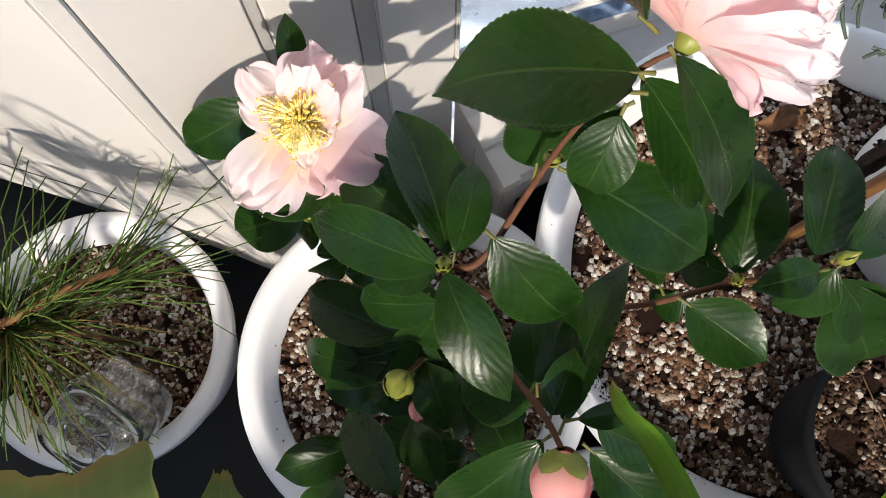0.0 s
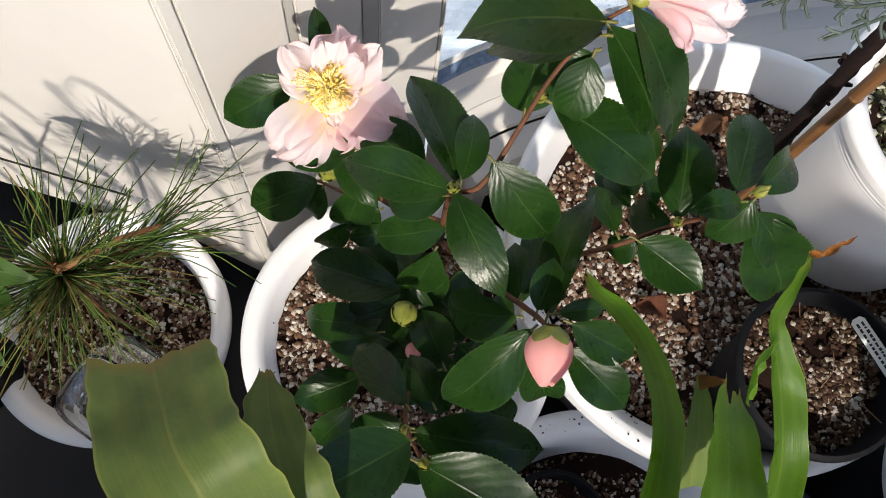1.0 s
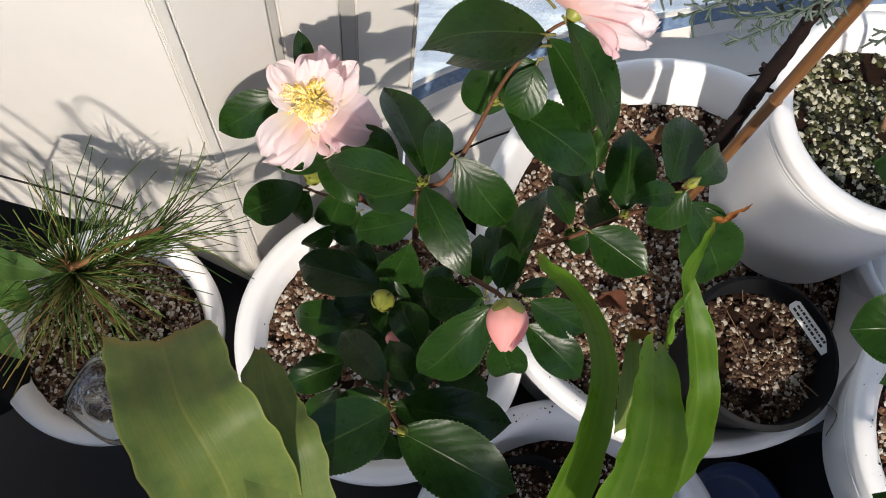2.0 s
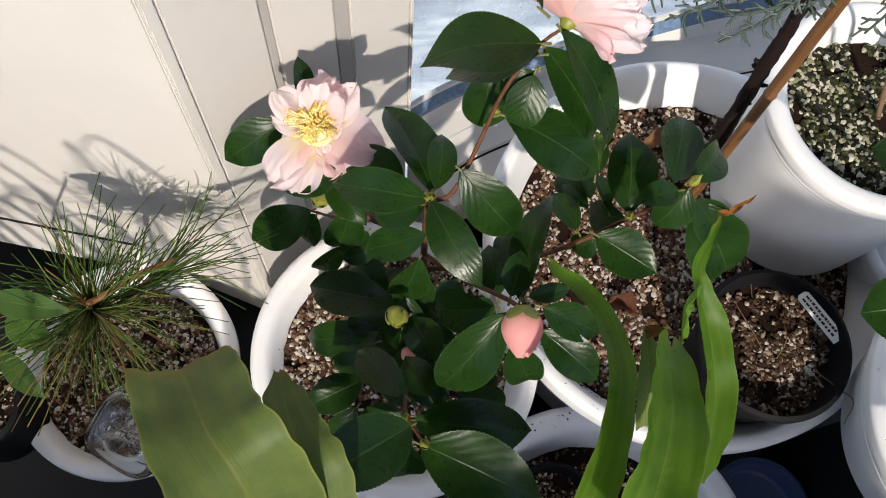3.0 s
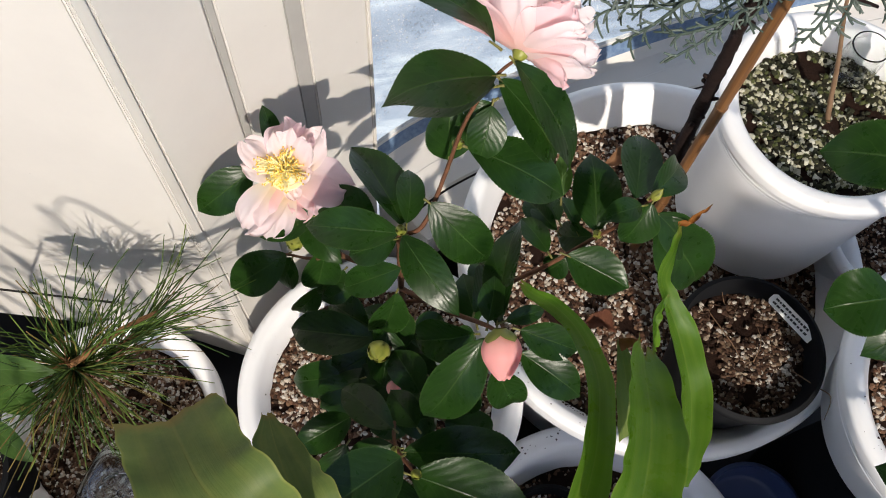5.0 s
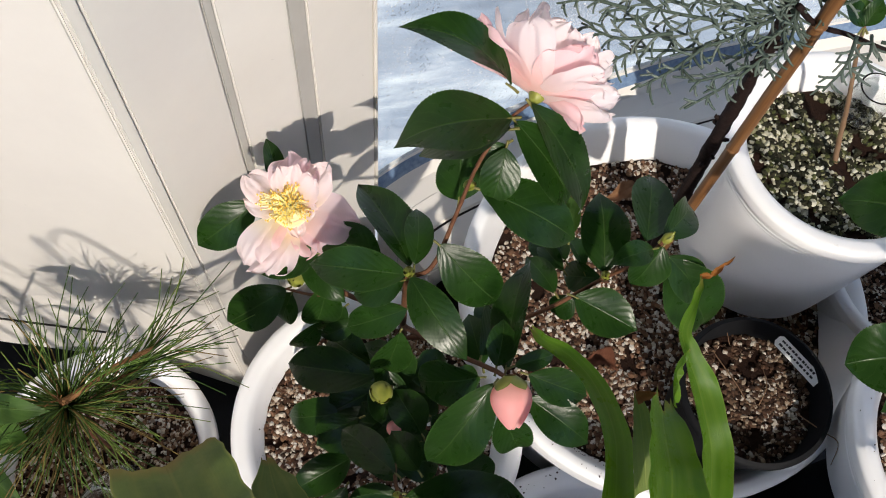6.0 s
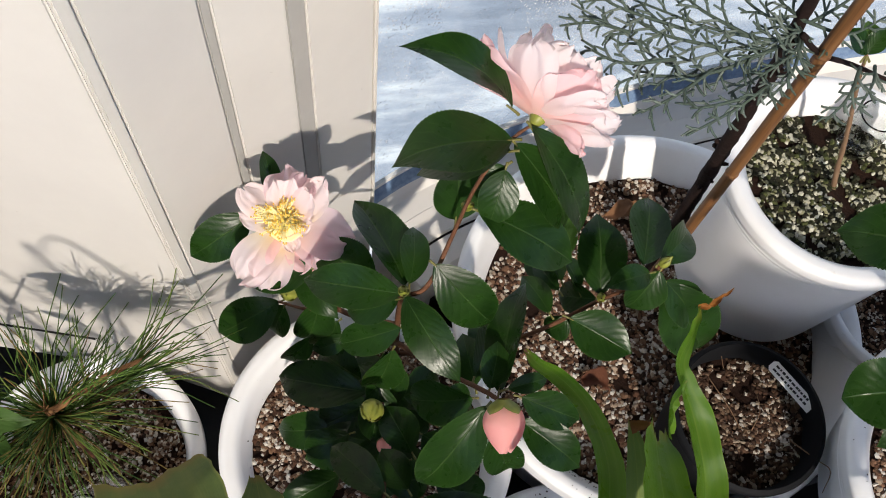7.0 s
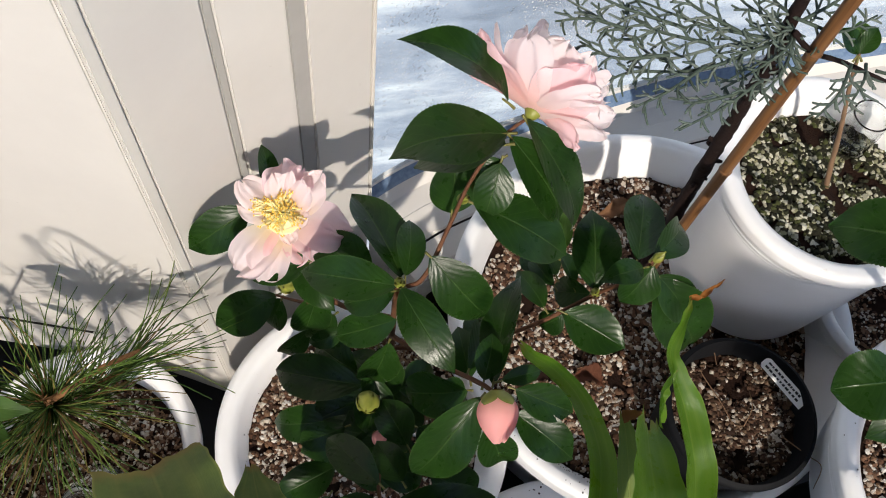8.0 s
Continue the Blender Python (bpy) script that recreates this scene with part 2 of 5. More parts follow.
def pane_material():
    """Window glass misted with condensation and small drops."""
    n = Nodes("misted glass")
    vec = n.coords()
    drops = n.node("ShaderNodeTexVoronoi", Scale=230.0)
    n.link(vec, drops.inputs["Vector"])
    bead = n.ramp(drops.outputs["Distance"], (0.16, (1, 1, 1)), (0.34, (0, 0, 0)))
    patch = n.ramp(n.noise(16.0, 6.0, 0.7), (0.40, (0, 0, 0)), (0.58, (1, 1, 1)))
    bead = n.math("MULTIPLY", bead, patch)
    n.color((0.90, 0.93, 0.96)).set(Roughness=0.35)
    n.bump(bead, 0.6, 0.002)
    clear = n.tree.nodes.new("ShaderNodeBsdfTransparent")
    clear.inputs[0].default_value = (0.86, 0.92, 0.97, 1)
    m = n.tree.nodes.new("ShaderNodeMixShader")
    haze = n.ramp(n.noise(9.0, 7.0, 0.7), (0.35, (0.03, 0.03, 0.03)), (0.70, (0.20, 0.20, 0.20)))
    mist = n.math("ADD", haze, n.math("MULTIPLY", bead, 0.6), True)
    n.link(mist, m.inputs[0])
    n.link(clear.outputs[0], m.inputs[1])
    n.link(n.bsdf.outputs[0], m.inputs[2])
    n.link(m.outputs[0], n.out.inputs[0])
    return n.mat


M_CLEAR = clear_material()
M_PANE = pane_material()


def outside_material():
    """Pale daylight haze beyond the glass, put into an emission colour in soft level bands."""
    n = Nodes("emissive haze")
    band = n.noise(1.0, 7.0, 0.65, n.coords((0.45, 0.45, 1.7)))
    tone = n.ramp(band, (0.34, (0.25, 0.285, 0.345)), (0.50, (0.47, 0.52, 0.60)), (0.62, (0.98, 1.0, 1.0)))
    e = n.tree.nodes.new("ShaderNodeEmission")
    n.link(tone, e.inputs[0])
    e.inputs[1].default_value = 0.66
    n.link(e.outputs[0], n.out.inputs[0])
    return n.mat


M_OUTSIDE = outside_material()


# ---- mesh helpers ----
def mesh(name, verts, faces, mat, smooth=True, uvs=None):
    me = bpy.data.meshes.new(name)
    me.from_pydata(verts, [], faces)
    if uvs is not None:
        layer = me.uv_layers.new(name="UVMap")
        idx = np.empty(len(me.loops), dtype=np.int32)
        me.loops.foreach_get("vertex_index", idx)
        layer.data.foreach_set("uv", np.asarray(uvs, dtype=np.float32)[idx].ravel())
    if smooth:
        me.polygons.foreach_set("use_smooth", [True] * len(me.polygons))
    me.materials.append(mat)
    me.update()
    return me


def thing(name, place, label, category, group="", kind=""):
    ob = new(name)
    ob.empty_display_size = 0.02
    ob.matrix_basis = Matrix.Translation(place)
    return tagged(ob, label, category, group, kind)


def piece(name, data, parent, label=""):
    """A mesh in world places, hung under a thing or a part."""
    ob = new(name, data)
    root = parent
    ob.parent = parent
    base = parent.matrix_basis.copy()
    while root.parent:
        base = root.parent.matrix_basis @ root.matrix_parent_inverse @ base
        root = root.parent
    ob.matrix_parent_inverse = base.inverted()
    if label:
        ob["label"] = label
    return ob


def frame_at(d, hint):
    d = Vector(d).normalized()
    side = d.cross(Vector(hint))
    if side.length < 1e-4:
        side = d.cross(Vector((1, 0, 0)))
    side.normalize()
    return d, side, side.cross(d).normalized()


def smooth_path(points, steps=8):
    """Catmull-Rom through the points."""
    p = [Vector(q) for q in points]
    p = [2 * p[0] - p[1], *p, 2 * p[-1] - p[-2]]
    out = []
    for a, b, c, d in zip(p, p[1:], p[2:], p[3:]):
        for i in range(steps):
            t = i / steps
            out.append(0.5 * (2 * b + (c - a) * t + (2 * a - 5 * b + 4 * c - d) * t * t + (3 * b - a - 3 * c + d) * t**3))
    out.append(p[-2])
    return out


def tube(points, r0, r1, sides=8, steps=8, rough=0.0, seed=1):
    """A tapered tube along a smooth path, as verts and faces."""
    rng = random.Random(seed)
    path = smooth_path(points, steps)
    verts, faces = [], []
    n = len(path)
    side = None
    for i, p in enumerate(path):
        d = (path[min(i + 1, n - 1)] - path[max(i - 1, 0)]).normalized()
        if side is None:
            side = d.orthogonal().normalized()
        side = (side - d * side.dot(d)).normalized()
        up = d.cross(side)
        r = r0 + (r1 - r0) * i / (n - 1)
        for k in range(sides):
            a = 2 * math.pi * k / sides
            q = r * (1 + rough * rng.uniform(-1, 1))
            verts.append(p + (side * math.cos(a) + up * math.sin(a)) * q)
    for i in range(n - 1):
        for k in range(sides):
            a, b = i * sides + k, i * sides + (k + 1) % sides
            faces.append((a, b, b + sides, a + sides))
    faces.append(tuple(range(sides - 1, -1, -1)))
    faces.append(tuple((n - 1) * sides + k for k in range(sides)))
    return verts, faces


def join(parts):
    verts, faces = [], []
    for v, f in parts:
        o = len(verts)
        verts.extend(v)
        faces.extend(tuple(i + o for i in q) for q in f)
    return verts, faces


def lathe(profile, centre, sides=96, capped=True):
    """A turned shape from (radius, height) pairs."""
    verts, faces = [], []
    for r, z in profile:
        for k in range(sides):
            a = 2 * math.pi * k / sides
            verts.append((centre[0] + r * math.cos(a), centre[1] + r * math.sin(a), z))
    for i in range(len(profile) - 1):
        for k in range(sides):
            a, b = i * sides + k, i * sides + (k + 1) % sides
            faces.append((a, b, b + sides, a + sides))
    if capped:
        faces.append(tuple(range(sides - 1, -1, -1)))
    return verts, faces


def rounded(profile, steps=4):
    """Softens the corners of a profile."""
    out = [profile[0]]
    for a, b, c in zip(profile, profile[1:], profile[2:]):
        a, b, c = Vector(a), Vector(b), Vector(c)
        cut = min((a - b).length, (c - b).length, 0.012) * 0.45
        p, q = b + (a - b).normalized() * cut, b + (c - b).normalized() * cut
        for i in range(steps + 1):
            t = i / steps
            m = p * (1 - t) ** 2 + b * 2 * t * (1 - t) + q * t * t
            out.append((m.x, m.y))
    out.append(profile[-1])
    return out


def leaf_mesh(base, tip, width, hint=(0.0, -0.35, 1.0), arch=0.10, fold=0.22, mat=None, nu=8, nv=56, tooth=0.019, wave=0.03, seed=0, twist=0.0, blunt=0.90, tip_round=2.15):
    """An elliptic, pointed, finely toothed leaf from base to tip."""
    rng = random.Random(seed)
    base, tip = Vector(base), Vector(tip)
    length = (tip - base).length
    d, side, up = frame_at(tip - base, hint)
    verts, faces, uvs = [], [], []
    ph, ph2 = rng.uniform(0, 6.28), rng.uniform(0, 6.28)
    for j in range(nv + 1):
        s = j / nv
        if s < 0.44:
            w = math.sin(math.pi / 2 * s / 0.44) ** (0.78 * blunt)
        else:
            q = (s - 0.44) / 0.56
            w = (1 - q**tip_round) ** 0.92 * (1 - (0.30 if tip_round < 3 else 0.05) * max(0.0, (q - 0.55) / 0.45) ** 1.5)
        w = max(w, 0.012) * width / 2
        if 0 < j < nv:
            w *= 1 + tooth * (1 if j % 2 else -1)
        ang = twist * (s - 0.3)
        sd = side * math.cos(ang) + up * math.sin(ang)
        un = up * math.cos(ang) - side * math.sin(ang)
        for i in range(nu + 1):
            u = i / nu * 2 - 1
            lift = arch * length * (4 * s * (1 - s)) - arch * length * 0.25 * s * s
            lift += fold * abs(u) ** 1.3 * w - 0.05 * length * max(0.0, (s - 0.68) / 0.32) ** 2
            lift += wave * width * math.sin(s * 9 + ph + (1.5 if u > 0 else 0)) * u * u
            lift += wave * 0.5 * width * math.sin(s * 5 + ph2)
            verts.append(base + d * (s * length) + sd * (u * w) + un * lift)
            uvs.append((i / nu, s))
    for j in range(nv):
        for i in range(nu):
            a = j * (nu + 1) + i
            faces.append((a, a + 1, a + nu + 2, a + nu + 1))
    return mesh("leaf", verts, faces, mat or M_LEAF, True, uvs)


def ribbon_mesh(name, points, widths, hints, mat, steps=8, nu=8, cup=0.25, ruffle=0.0, seed=0, tear=0.0):
    """A broad strap leaf along a path, with its own width and facing at each point; tear: depth of its ragged end."""
    rng = random.Random(seed)
    path = smooth_path(points, steps)
    n = len(path)
    k = len(widths) - 1
    verts, faces, uvs = [], [], []
    ph = rng.uniform(0, 6)
    for j, p in enumerate(path):
        s = j / (n - 1)
        a = min(int(s * k), k - 1)
        f = s * k - a
        f = f * f * (3 - 2 * f)
        w = widths[a] * (1 - f) + widths[a + 1] * f
        hint = Vector(hints[a]) * (1 - f) + Vector(hints[a + 1]) * f
        d, side, up = frame_at(path[min(j + 1, n - 1)] - path[max(j - 1, 0)], hint)
        for i in range(nu + 1):
            u = i / nu * 2 - 1
            lift = cup * (u * u) * w / 2 + ruffle * w * math.sin(s * 16 + ph + u * 2) * abs(u) ** 2
            rag = tear * max(0.0, 1 - s * 7) * (math.sin(u * 4.1 + ph) + 0.6 * math.sin(u * 11 + ph * 2) + 0.35 * math.sin(u * 23))
            fine = ruffle * 0.35 * w * math.sin(s * 41 + ph * 3 + u) * abs(u) ** 3
            verts.append(p + side * (u * w / 2 + fine) + up * lift + d * rag)
            uvs.append((i / nu, s))
    for j in range(n - 1):
        for i in range(nu):
            a = j * (nu + 1) + i
            faces.append((a, a + 1, a + nu + 2, a + nu + 1))
    return mesh(name, verts, faces, mat, True, uvs)


ICO = [(0, 0, -1), (0.72, -0.53, -0.45), (-0.28, -0.85, -0.45), (-0.89, 0, -0.45), (-0.28, 0.85, -0.45), (0.72, 0.53, -0.45),
       (0.28, -0.85, 0.45), (-0.72, -0.53, 0.45), (-0.72, 0.53, 0.45), (0.28, 0.85, 0.45), (0.89, 0, 0.45), (0, 0, 1)]
ICO_FACES = [(0, 1, 2), (1, 0, 5), (0, 2, 3), (0, 3, 4), (0, 4, 5), (1, 5, 10), (2, 1, 6), (3, 2, 7), (4, 3, 8), (5, 4, 9),
             (1, 10, 6), (2, 6, 7), (3, 7, 8), (4, 8, 9), (5, 9, 10), (6, 10, 11), (7, 6, 11), (8, 7, 11), (9, 8, 11), (10, 9, 11)]


def soil(name, centre, radius, z, count, size, mat, label, seed, bare=-0.38):
    """Peat with loose granules on it."""
    rng = np.random.default_rng(seed)
    verts, faces = [], []
    rings, sides = 18, 64
    for i in range(rings + 1):
        r = radius * i / rings
        for k in range(sides):
            a = 2 * math.pi * k / sides
            x, y = centre[0] + r * math.cos(a), centre[1] + r * math.sin(a)
            h = 0.006 * noise.noise((x * 22, y * 22, seed)) + 0.003 * noise.noise((x * 80, y * 80, seed))
            verts.append((x, y, z - 0.003 + h))
    for i in range(rings):
        for k in range(sides):
            a, b = i * sides + k, i * sides + (k + 1) % sides
            faces.append((a, b, b + sides, a + sides))
    bed = tagged(new(name, mesh(name, verts, faces, M_SOIL)), label, "soil", "", "stuff")
    ico = np.array(ICO)
    r = radius * np.sqrt(rng.random(count)) * 0.985
    a = rng.random(count) * 2 * math.pi
    x, y = centre[0] + r * np.cos(a), centre[1] + r * np.sin(a)
    keep = np.array([noise.noise((px * 34, py * 34, seed + 7.0)) + 0.5 * noise.noise((px * 90, py * 90, seed)) > bare for px, py in zip(x, y)])
    x, y = x[keep], y[keep]
    n = len(x)
    h = np.array([0.006 * noise.noise((px * 22, py * 22, seed)) + 0.003 * noise.noise((px * 80, py * 80, seed)) for px, py in zip(x, y)])
    s = size * (0.45 + 0.75 * rng.random(n) ** 1.6)
    scale = s[:, None] * (0.7 + 0.6 * rng.random((n, 3)))
    turn = rng.random(n) * 6.28
    pts = ico[None] * (1 + 0.5 * (rng.random((n, 12, 1)) - 0.5)) * scale[:, None]
    c, sn = np.cos(turn)[:, None], np.sin(turn)[:, None]
    px, py = pts[..., 0] * c - pts[..., 1] * sn, pts[..., 0] * sn + pts[..., 1] * c
    pts = np.stack([px + x[:, None], py + y[:, None], pts[..., 2] * 0.8 + (z - 0.002 + h + s * 0.35)[:, None]], -1)
    f = (np.array(ICO_FACES)[None] + (np.arange(n) * 12)[:, None, None]).reshape(-1, 3)
    tagged(new("granules", mesh("granules", pts.reshape(-1, 3).tolist(), f.tolist(), mat, False)), "loose pale granules on the potting soil", "granules", "", "stuff")
    return bed


def strip(name, a, b, z0, z1, depth, mat, parent=None, slope=0.0):
    """An upright slab whose face runs from a to b; it is depth thick behind the face. slope: how much lower its foot is at b."""
    a, b = Vector((*a, 0)), Vector((*b, 0))
    d = (b - a).normalized()
    back = Vector((-d.y, d.x, 0)) * depth
    bm = bmesh.new()
    low = [bm.verts.new(p + Vector((0, 0, z0 - s))) for p, s in ((a, 0), (b, slope), (b + back, slope), (a + back, 0))]
    top = [bm.verts.new(p + Vector((0, 0, z1))) for p in (a, b, b + back, a + back)]
    bm.faces.new(low[::-1])
    bm.faces.new(top)
    for i in range(4):
        bm.faces.new((low[i], low[(i + 1) % 4], top[(i + 1) % 4], top[i]))
    bmesh.ops.bevel(bm, geom=list(bm.edges), offset=min(0.0015, depth * 0.2), segments=2, affect="EDGES")
    me = bpy.data.meshes.new(name)
    bm.to_mesh(me)
    bm.free()
    me.materials.append(mat)
    return piece(name, me, parent) if parent else new(name, me)


def sweep(name, path, profile, mat, parent=None):
    """A moulding: a profile of (towards the room, height) pairs carried along a level path."""
    verts, faces = [], []
    n, k = len(path), len(profile)
    for i, p in enumerate(path):
        d = (path[min(i + 1, n - 1)] - path[max(i - 1, 0)]).normalized()
        out = Vector((d.y, -d.x, 0))
        verts.extend(p + out * o + Vector((0, 0, z)) for o, z in profile)
    for i in range(n - 1):
        for j in range(k - 1):
            a = i * k + j
            faces.append((a, a + k, a + k + 1, a + 1))
    me = mesh(name, verts, faces, mat, False)
    return piece(name, me, parent) if parent else new(name, me)


# ---- the setting ----
floor = new("floor", mesh("floor", [(-3, -2.6, 0), (3, -2.6, 0), (3, 0.42, 0), (0.35, 0.36, 0), (0, 0.26, 0), (-0.15, 0.24, 0), (-3, 1.10, 0)], [(0, 1, 2, 3, 4, 5, 6)], M_FLOOR))
tagged(floor, "dark brown smooth floor under the pots", "floor", "", "structure")
# added slab out of view that holds back sky light from above
ceiling = strip("ceiling", (-3, -1.62), (3, -1.62), 2.5, 2.6, 2.82, M_CEILING)
tagged(ceiling, "unseen dark brown ceiling added to limit sky light", "ceiling", "", "structure")

# added wall out of view; its height cuts the sun from the low pots
parapet = strip("parapet", (3, -1.50), (-3, -1.50), 0.0, 1.36, 0.12, M_WALL)
tagged(parapet, "unseen white parapet added to shade the low pots", "wall", "", "structure")
# unseen end walls, added to close the room and limit sky light
for name, a, b in (("parapet_west", (-3.0, -1.50), (-3.0, 1.05)), ("parapet_east", (3.0, 0.46), (3.0, -1.50))):
    tagged(strip(name, b, a, 0.0, 1.36, 0.12, M_WALL), "unseen white parapet added to close the end of the room", "wall", "", "structure")
# unseen block added to keep sun off the low camellia leaves
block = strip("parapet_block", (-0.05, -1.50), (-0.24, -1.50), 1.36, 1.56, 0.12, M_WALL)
tagged(block, "unseen white block added on the parapet for shade", "wall", "", "structure")
# unseen block added to shade the large pot's front rim
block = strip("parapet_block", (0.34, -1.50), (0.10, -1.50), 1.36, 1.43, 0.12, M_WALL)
tagged(block, "unseen white block added on the parapet for shade", "wall", "", "structure")
# unseen rail and upright added to shade the tall pot's side
rail = strip("parapet_rail", (0.385, -1.50), (0.195, -1.50), 1.572, 1.685, 0.04, M_WALL)
tagged(rail, "unseen white rail on a post, added to shade a pot", "rail", "", "structure")
strip("post", (0.407, -1.50), (0.385, -1.50), 1.36, 1.685, 0.04, M_WALL, rail)

CORNER, STEP_A, STEP_B, JAMB = (-0.157, 0.163), (-0.086, 0.220), (-0.028, 0.252), (0.0455, 0.2972)
wall_right = thing("wall_north", (*CORNER, 0.12), "white window profiles with two grey grooves in sunlight", "wall", "", "structure")
strip("corner_bead", (-0.1560, 0.1630), (-0.1472, 0.1697), 0.08, 1.9, 0.03, M_WALL, wall_right)
strip("panel", (-0.1470, 0.1704), STEP_A, 0.08, 1.9, 0.03, M_WALL, wall_right)
strip("groove", (-0.0864, 0.2210), (-0.0788, 0.2254), 0.12, 1.9, 0.02, M_GROOVE, wall_right)
strip("panel", (-0.0786, 0.2245), STEP_B, 0.12, 1.9, 0.03, M_WALL, wall_right)
strip("groove", (-0.0284, 0.2528), (-0.0132, 0.2622), 0.12, 1.9, 0.02, M_GROOVE, wall_right)
strip("panel", (-0.0130, 0.2614), JAMB, 0.12, 1.9, 0.04, M_WALL, wall_right)
strip("edge_bead", (0.0470, 0.2962), (0.0505, 0.2985), 0.335, 1.9, 0.03, M_WALL, wall_right)

wall_left = thing("wall_west", (-0.45, 0.26, 0.26), "white window frame in bright sun with a dark slot", "wall", "", "structure")


def along(x):
    """The left frame's face at x."""
    return (x, 0.163 - 0.33 * (x + 0.157))


strip("panel", along(-1.7), along(-0.1585), 0.281, 1.9, 0.03, M_WALL, wall_left)
strip("lower_rail", along(-1.7), along(-0.302), 0.172, 0.2725, 0.03, M_WALL, wall_left)
strip("foot", along(-0.3015), along(-0.1585), 0.215, 0.2805, 0.03, M_WALL, wall_left, 0.135)
# dark strips set close behind the faces paint the shade in slot and corner
strip("slot_shade", (-1.699, 0.6726), (-0.3025, 0.2117), 0.255, 0.295, 0.01, M_DARK, wall_left)
strip("corner_shade", (-0.175, 0.186), (-0.135, 0.196), 0.09, 1.9, 0.01, M_DARK, wall_left)
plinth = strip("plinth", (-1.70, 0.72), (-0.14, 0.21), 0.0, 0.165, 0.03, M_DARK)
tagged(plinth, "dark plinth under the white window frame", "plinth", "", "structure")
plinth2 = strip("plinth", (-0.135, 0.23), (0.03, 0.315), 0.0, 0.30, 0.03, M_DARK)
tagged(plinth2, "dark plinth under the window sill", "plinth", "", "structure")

SILL = [Vector(p) for p in smooth_path([(0.0440, 0.2970, 0), (0.120, 0.334, 0), (0.250, 0.373, 0), (0.395, 0.402, 0), (0.480, 0.418, 0), (0.575, 0.428, 0), (0.750, 0.440, 0), (1.300, 0.455, 0), (3.000, 0.470, 0)], 6)]
window = thing("window_1", (0.4, 0.4, 0.33), "curved window with misted wet glass and blue seal", "window", "", "structure")
sweep("sill", SILL, [(-0.0075, 0.3468), (-0.001, 0.339), (0.004, 0.334), (0.030, 0.3325), (0.031, 0.3335), (0.066, 0.330), (0.068, 0.326)], M_WALL, window)
sweep("sill_lip", SILL, [(0.0705, 0.322), (0.072, 0.3285), (0.104, 0.325), (0.111, 0.319), (0.112, 0.270), (0.06, 0.262)], M_WALL, window)
sweep("seal", SILL, [(-0.0070, 0.3466), (-0.009, 0.352), (-0.013, 0.358), (-0.0165, 0.364)], M_SEAL, window)
sweep("bead", SILL, [(-0.0160, 0.363), (-0.0165, 0.366), (-0.022, 0.368)], M_WALL, window)
strip("sill_end", (0.0465, 0.2950), (0.0930, 0.1990), 0.10, 0.3255, 0.02, M_WALL, window)
pane = sweep("pane", SILL, [(-0.018, 0.355), (-0.018, 1.9)], M_PANE, window)
pane.visible_shadow = False
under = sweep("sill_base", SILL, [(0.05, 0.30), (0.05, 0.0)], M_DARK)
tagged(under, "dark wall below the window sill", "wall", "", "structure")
# self-lit sheet that stands in for the daylight outdoors
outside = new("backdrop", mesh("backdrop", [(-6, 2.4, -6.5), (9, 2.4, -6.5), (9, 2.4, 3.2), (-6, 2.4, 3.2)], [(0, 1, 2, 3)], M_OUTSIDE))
tagged(outside, "glowing backdrop of pale blue haze beyond the window", "backdrop", "", "structure")


# ---- pots ----
def pot(name, centre, z0, rim, radius, foot, lip, wall, soil_z, soil_r, mat, label, group="white flower pots", rings=0):
    """A tapered pot: foot radius, rim radius, lip height, and an inner wall that slopes to the soil."""
    h = rim - z0
    body = radius - lip * 0.35
    outer = [(foot * 0.96, z0), (foot, z0 + 0.006)]
    for i in range(1, 9):
        s = i / 9
        outer.append((foot + (body - foot) * s**0.9, z0 + (h - lip) * s))
    outer += [(body, rim - lip), (radius, rim - lip + 0.004), (radius, rim - 0.004), (radius - 0.006, rim)]
    inner = [(radius - wall * 0.75, rim - 0.001), (radius - wall, rim - 0.008), (soil_r + 0.002, soil_z), (soil_r - 0.004, soil_z - 0.03), (0.01, soil_z - 0.032)]
    ob = thing(name, (*centre, z0), label, "flower pot", group)
    cut = len(outer) - 3
    ridges = []
    for i in range(rings):
        z = rim - lip - 0.005 - 0.006 * i
        ridges += [(body - 0.0008 * i, z - 0.0016), (body + 0.0004 - 0.0008 * i, z), (body - 0.0008 * i, z + 0.0016)]
    low = outer[:cut - 1] + [q for k in range(rings - 1, -1, -1) for q in ridges[3 * k:3 * k + 3]] + [outer[cut - 1]]
    piece("body", mesh("body", *lathe(rounded(low), centre), mat), ob)
    piece("rim", mesh("rim", *lathe(rounded([outer[cut - 1]] + outer[cut:] + inner), centre, 96, False), mat), ob)
    return ob


pot("flower_pot", (0.003, 0.032), 0.0, 0.305, 0.170, 0.115, 0.030, 0.024, 0.270, 0.134, M_POT, "round white plastic pot holding the camellia")
soil("potting_soil", (0.003, 0.032), 0.136, 0.270, 9500, 0.0030, M_GRAIN, "brown potting mix with pale granules in the camellia pot", 3)
pot("flower_pot", (0.356, 0.106), 0.0, 0.385, 0.242, 0.165, 0.035, 0.020, 0.335, 0.203, M_POT, "large white round pot with two pots standing in it")
soil("potting_soil", (0.356, 0.106), 0.205, 0.335, 19000, 0.0031, M_GRAIN, "brown granular soil in the large pot", 5)
pot("flower_pot", (0.505, 0.158), 0.337, 0.580, 0.122, 0.099, 0.022, 0.023, 0.546, 0.092, M_POT, "tall white pot standing on the soil of a larger pot", rings=3)
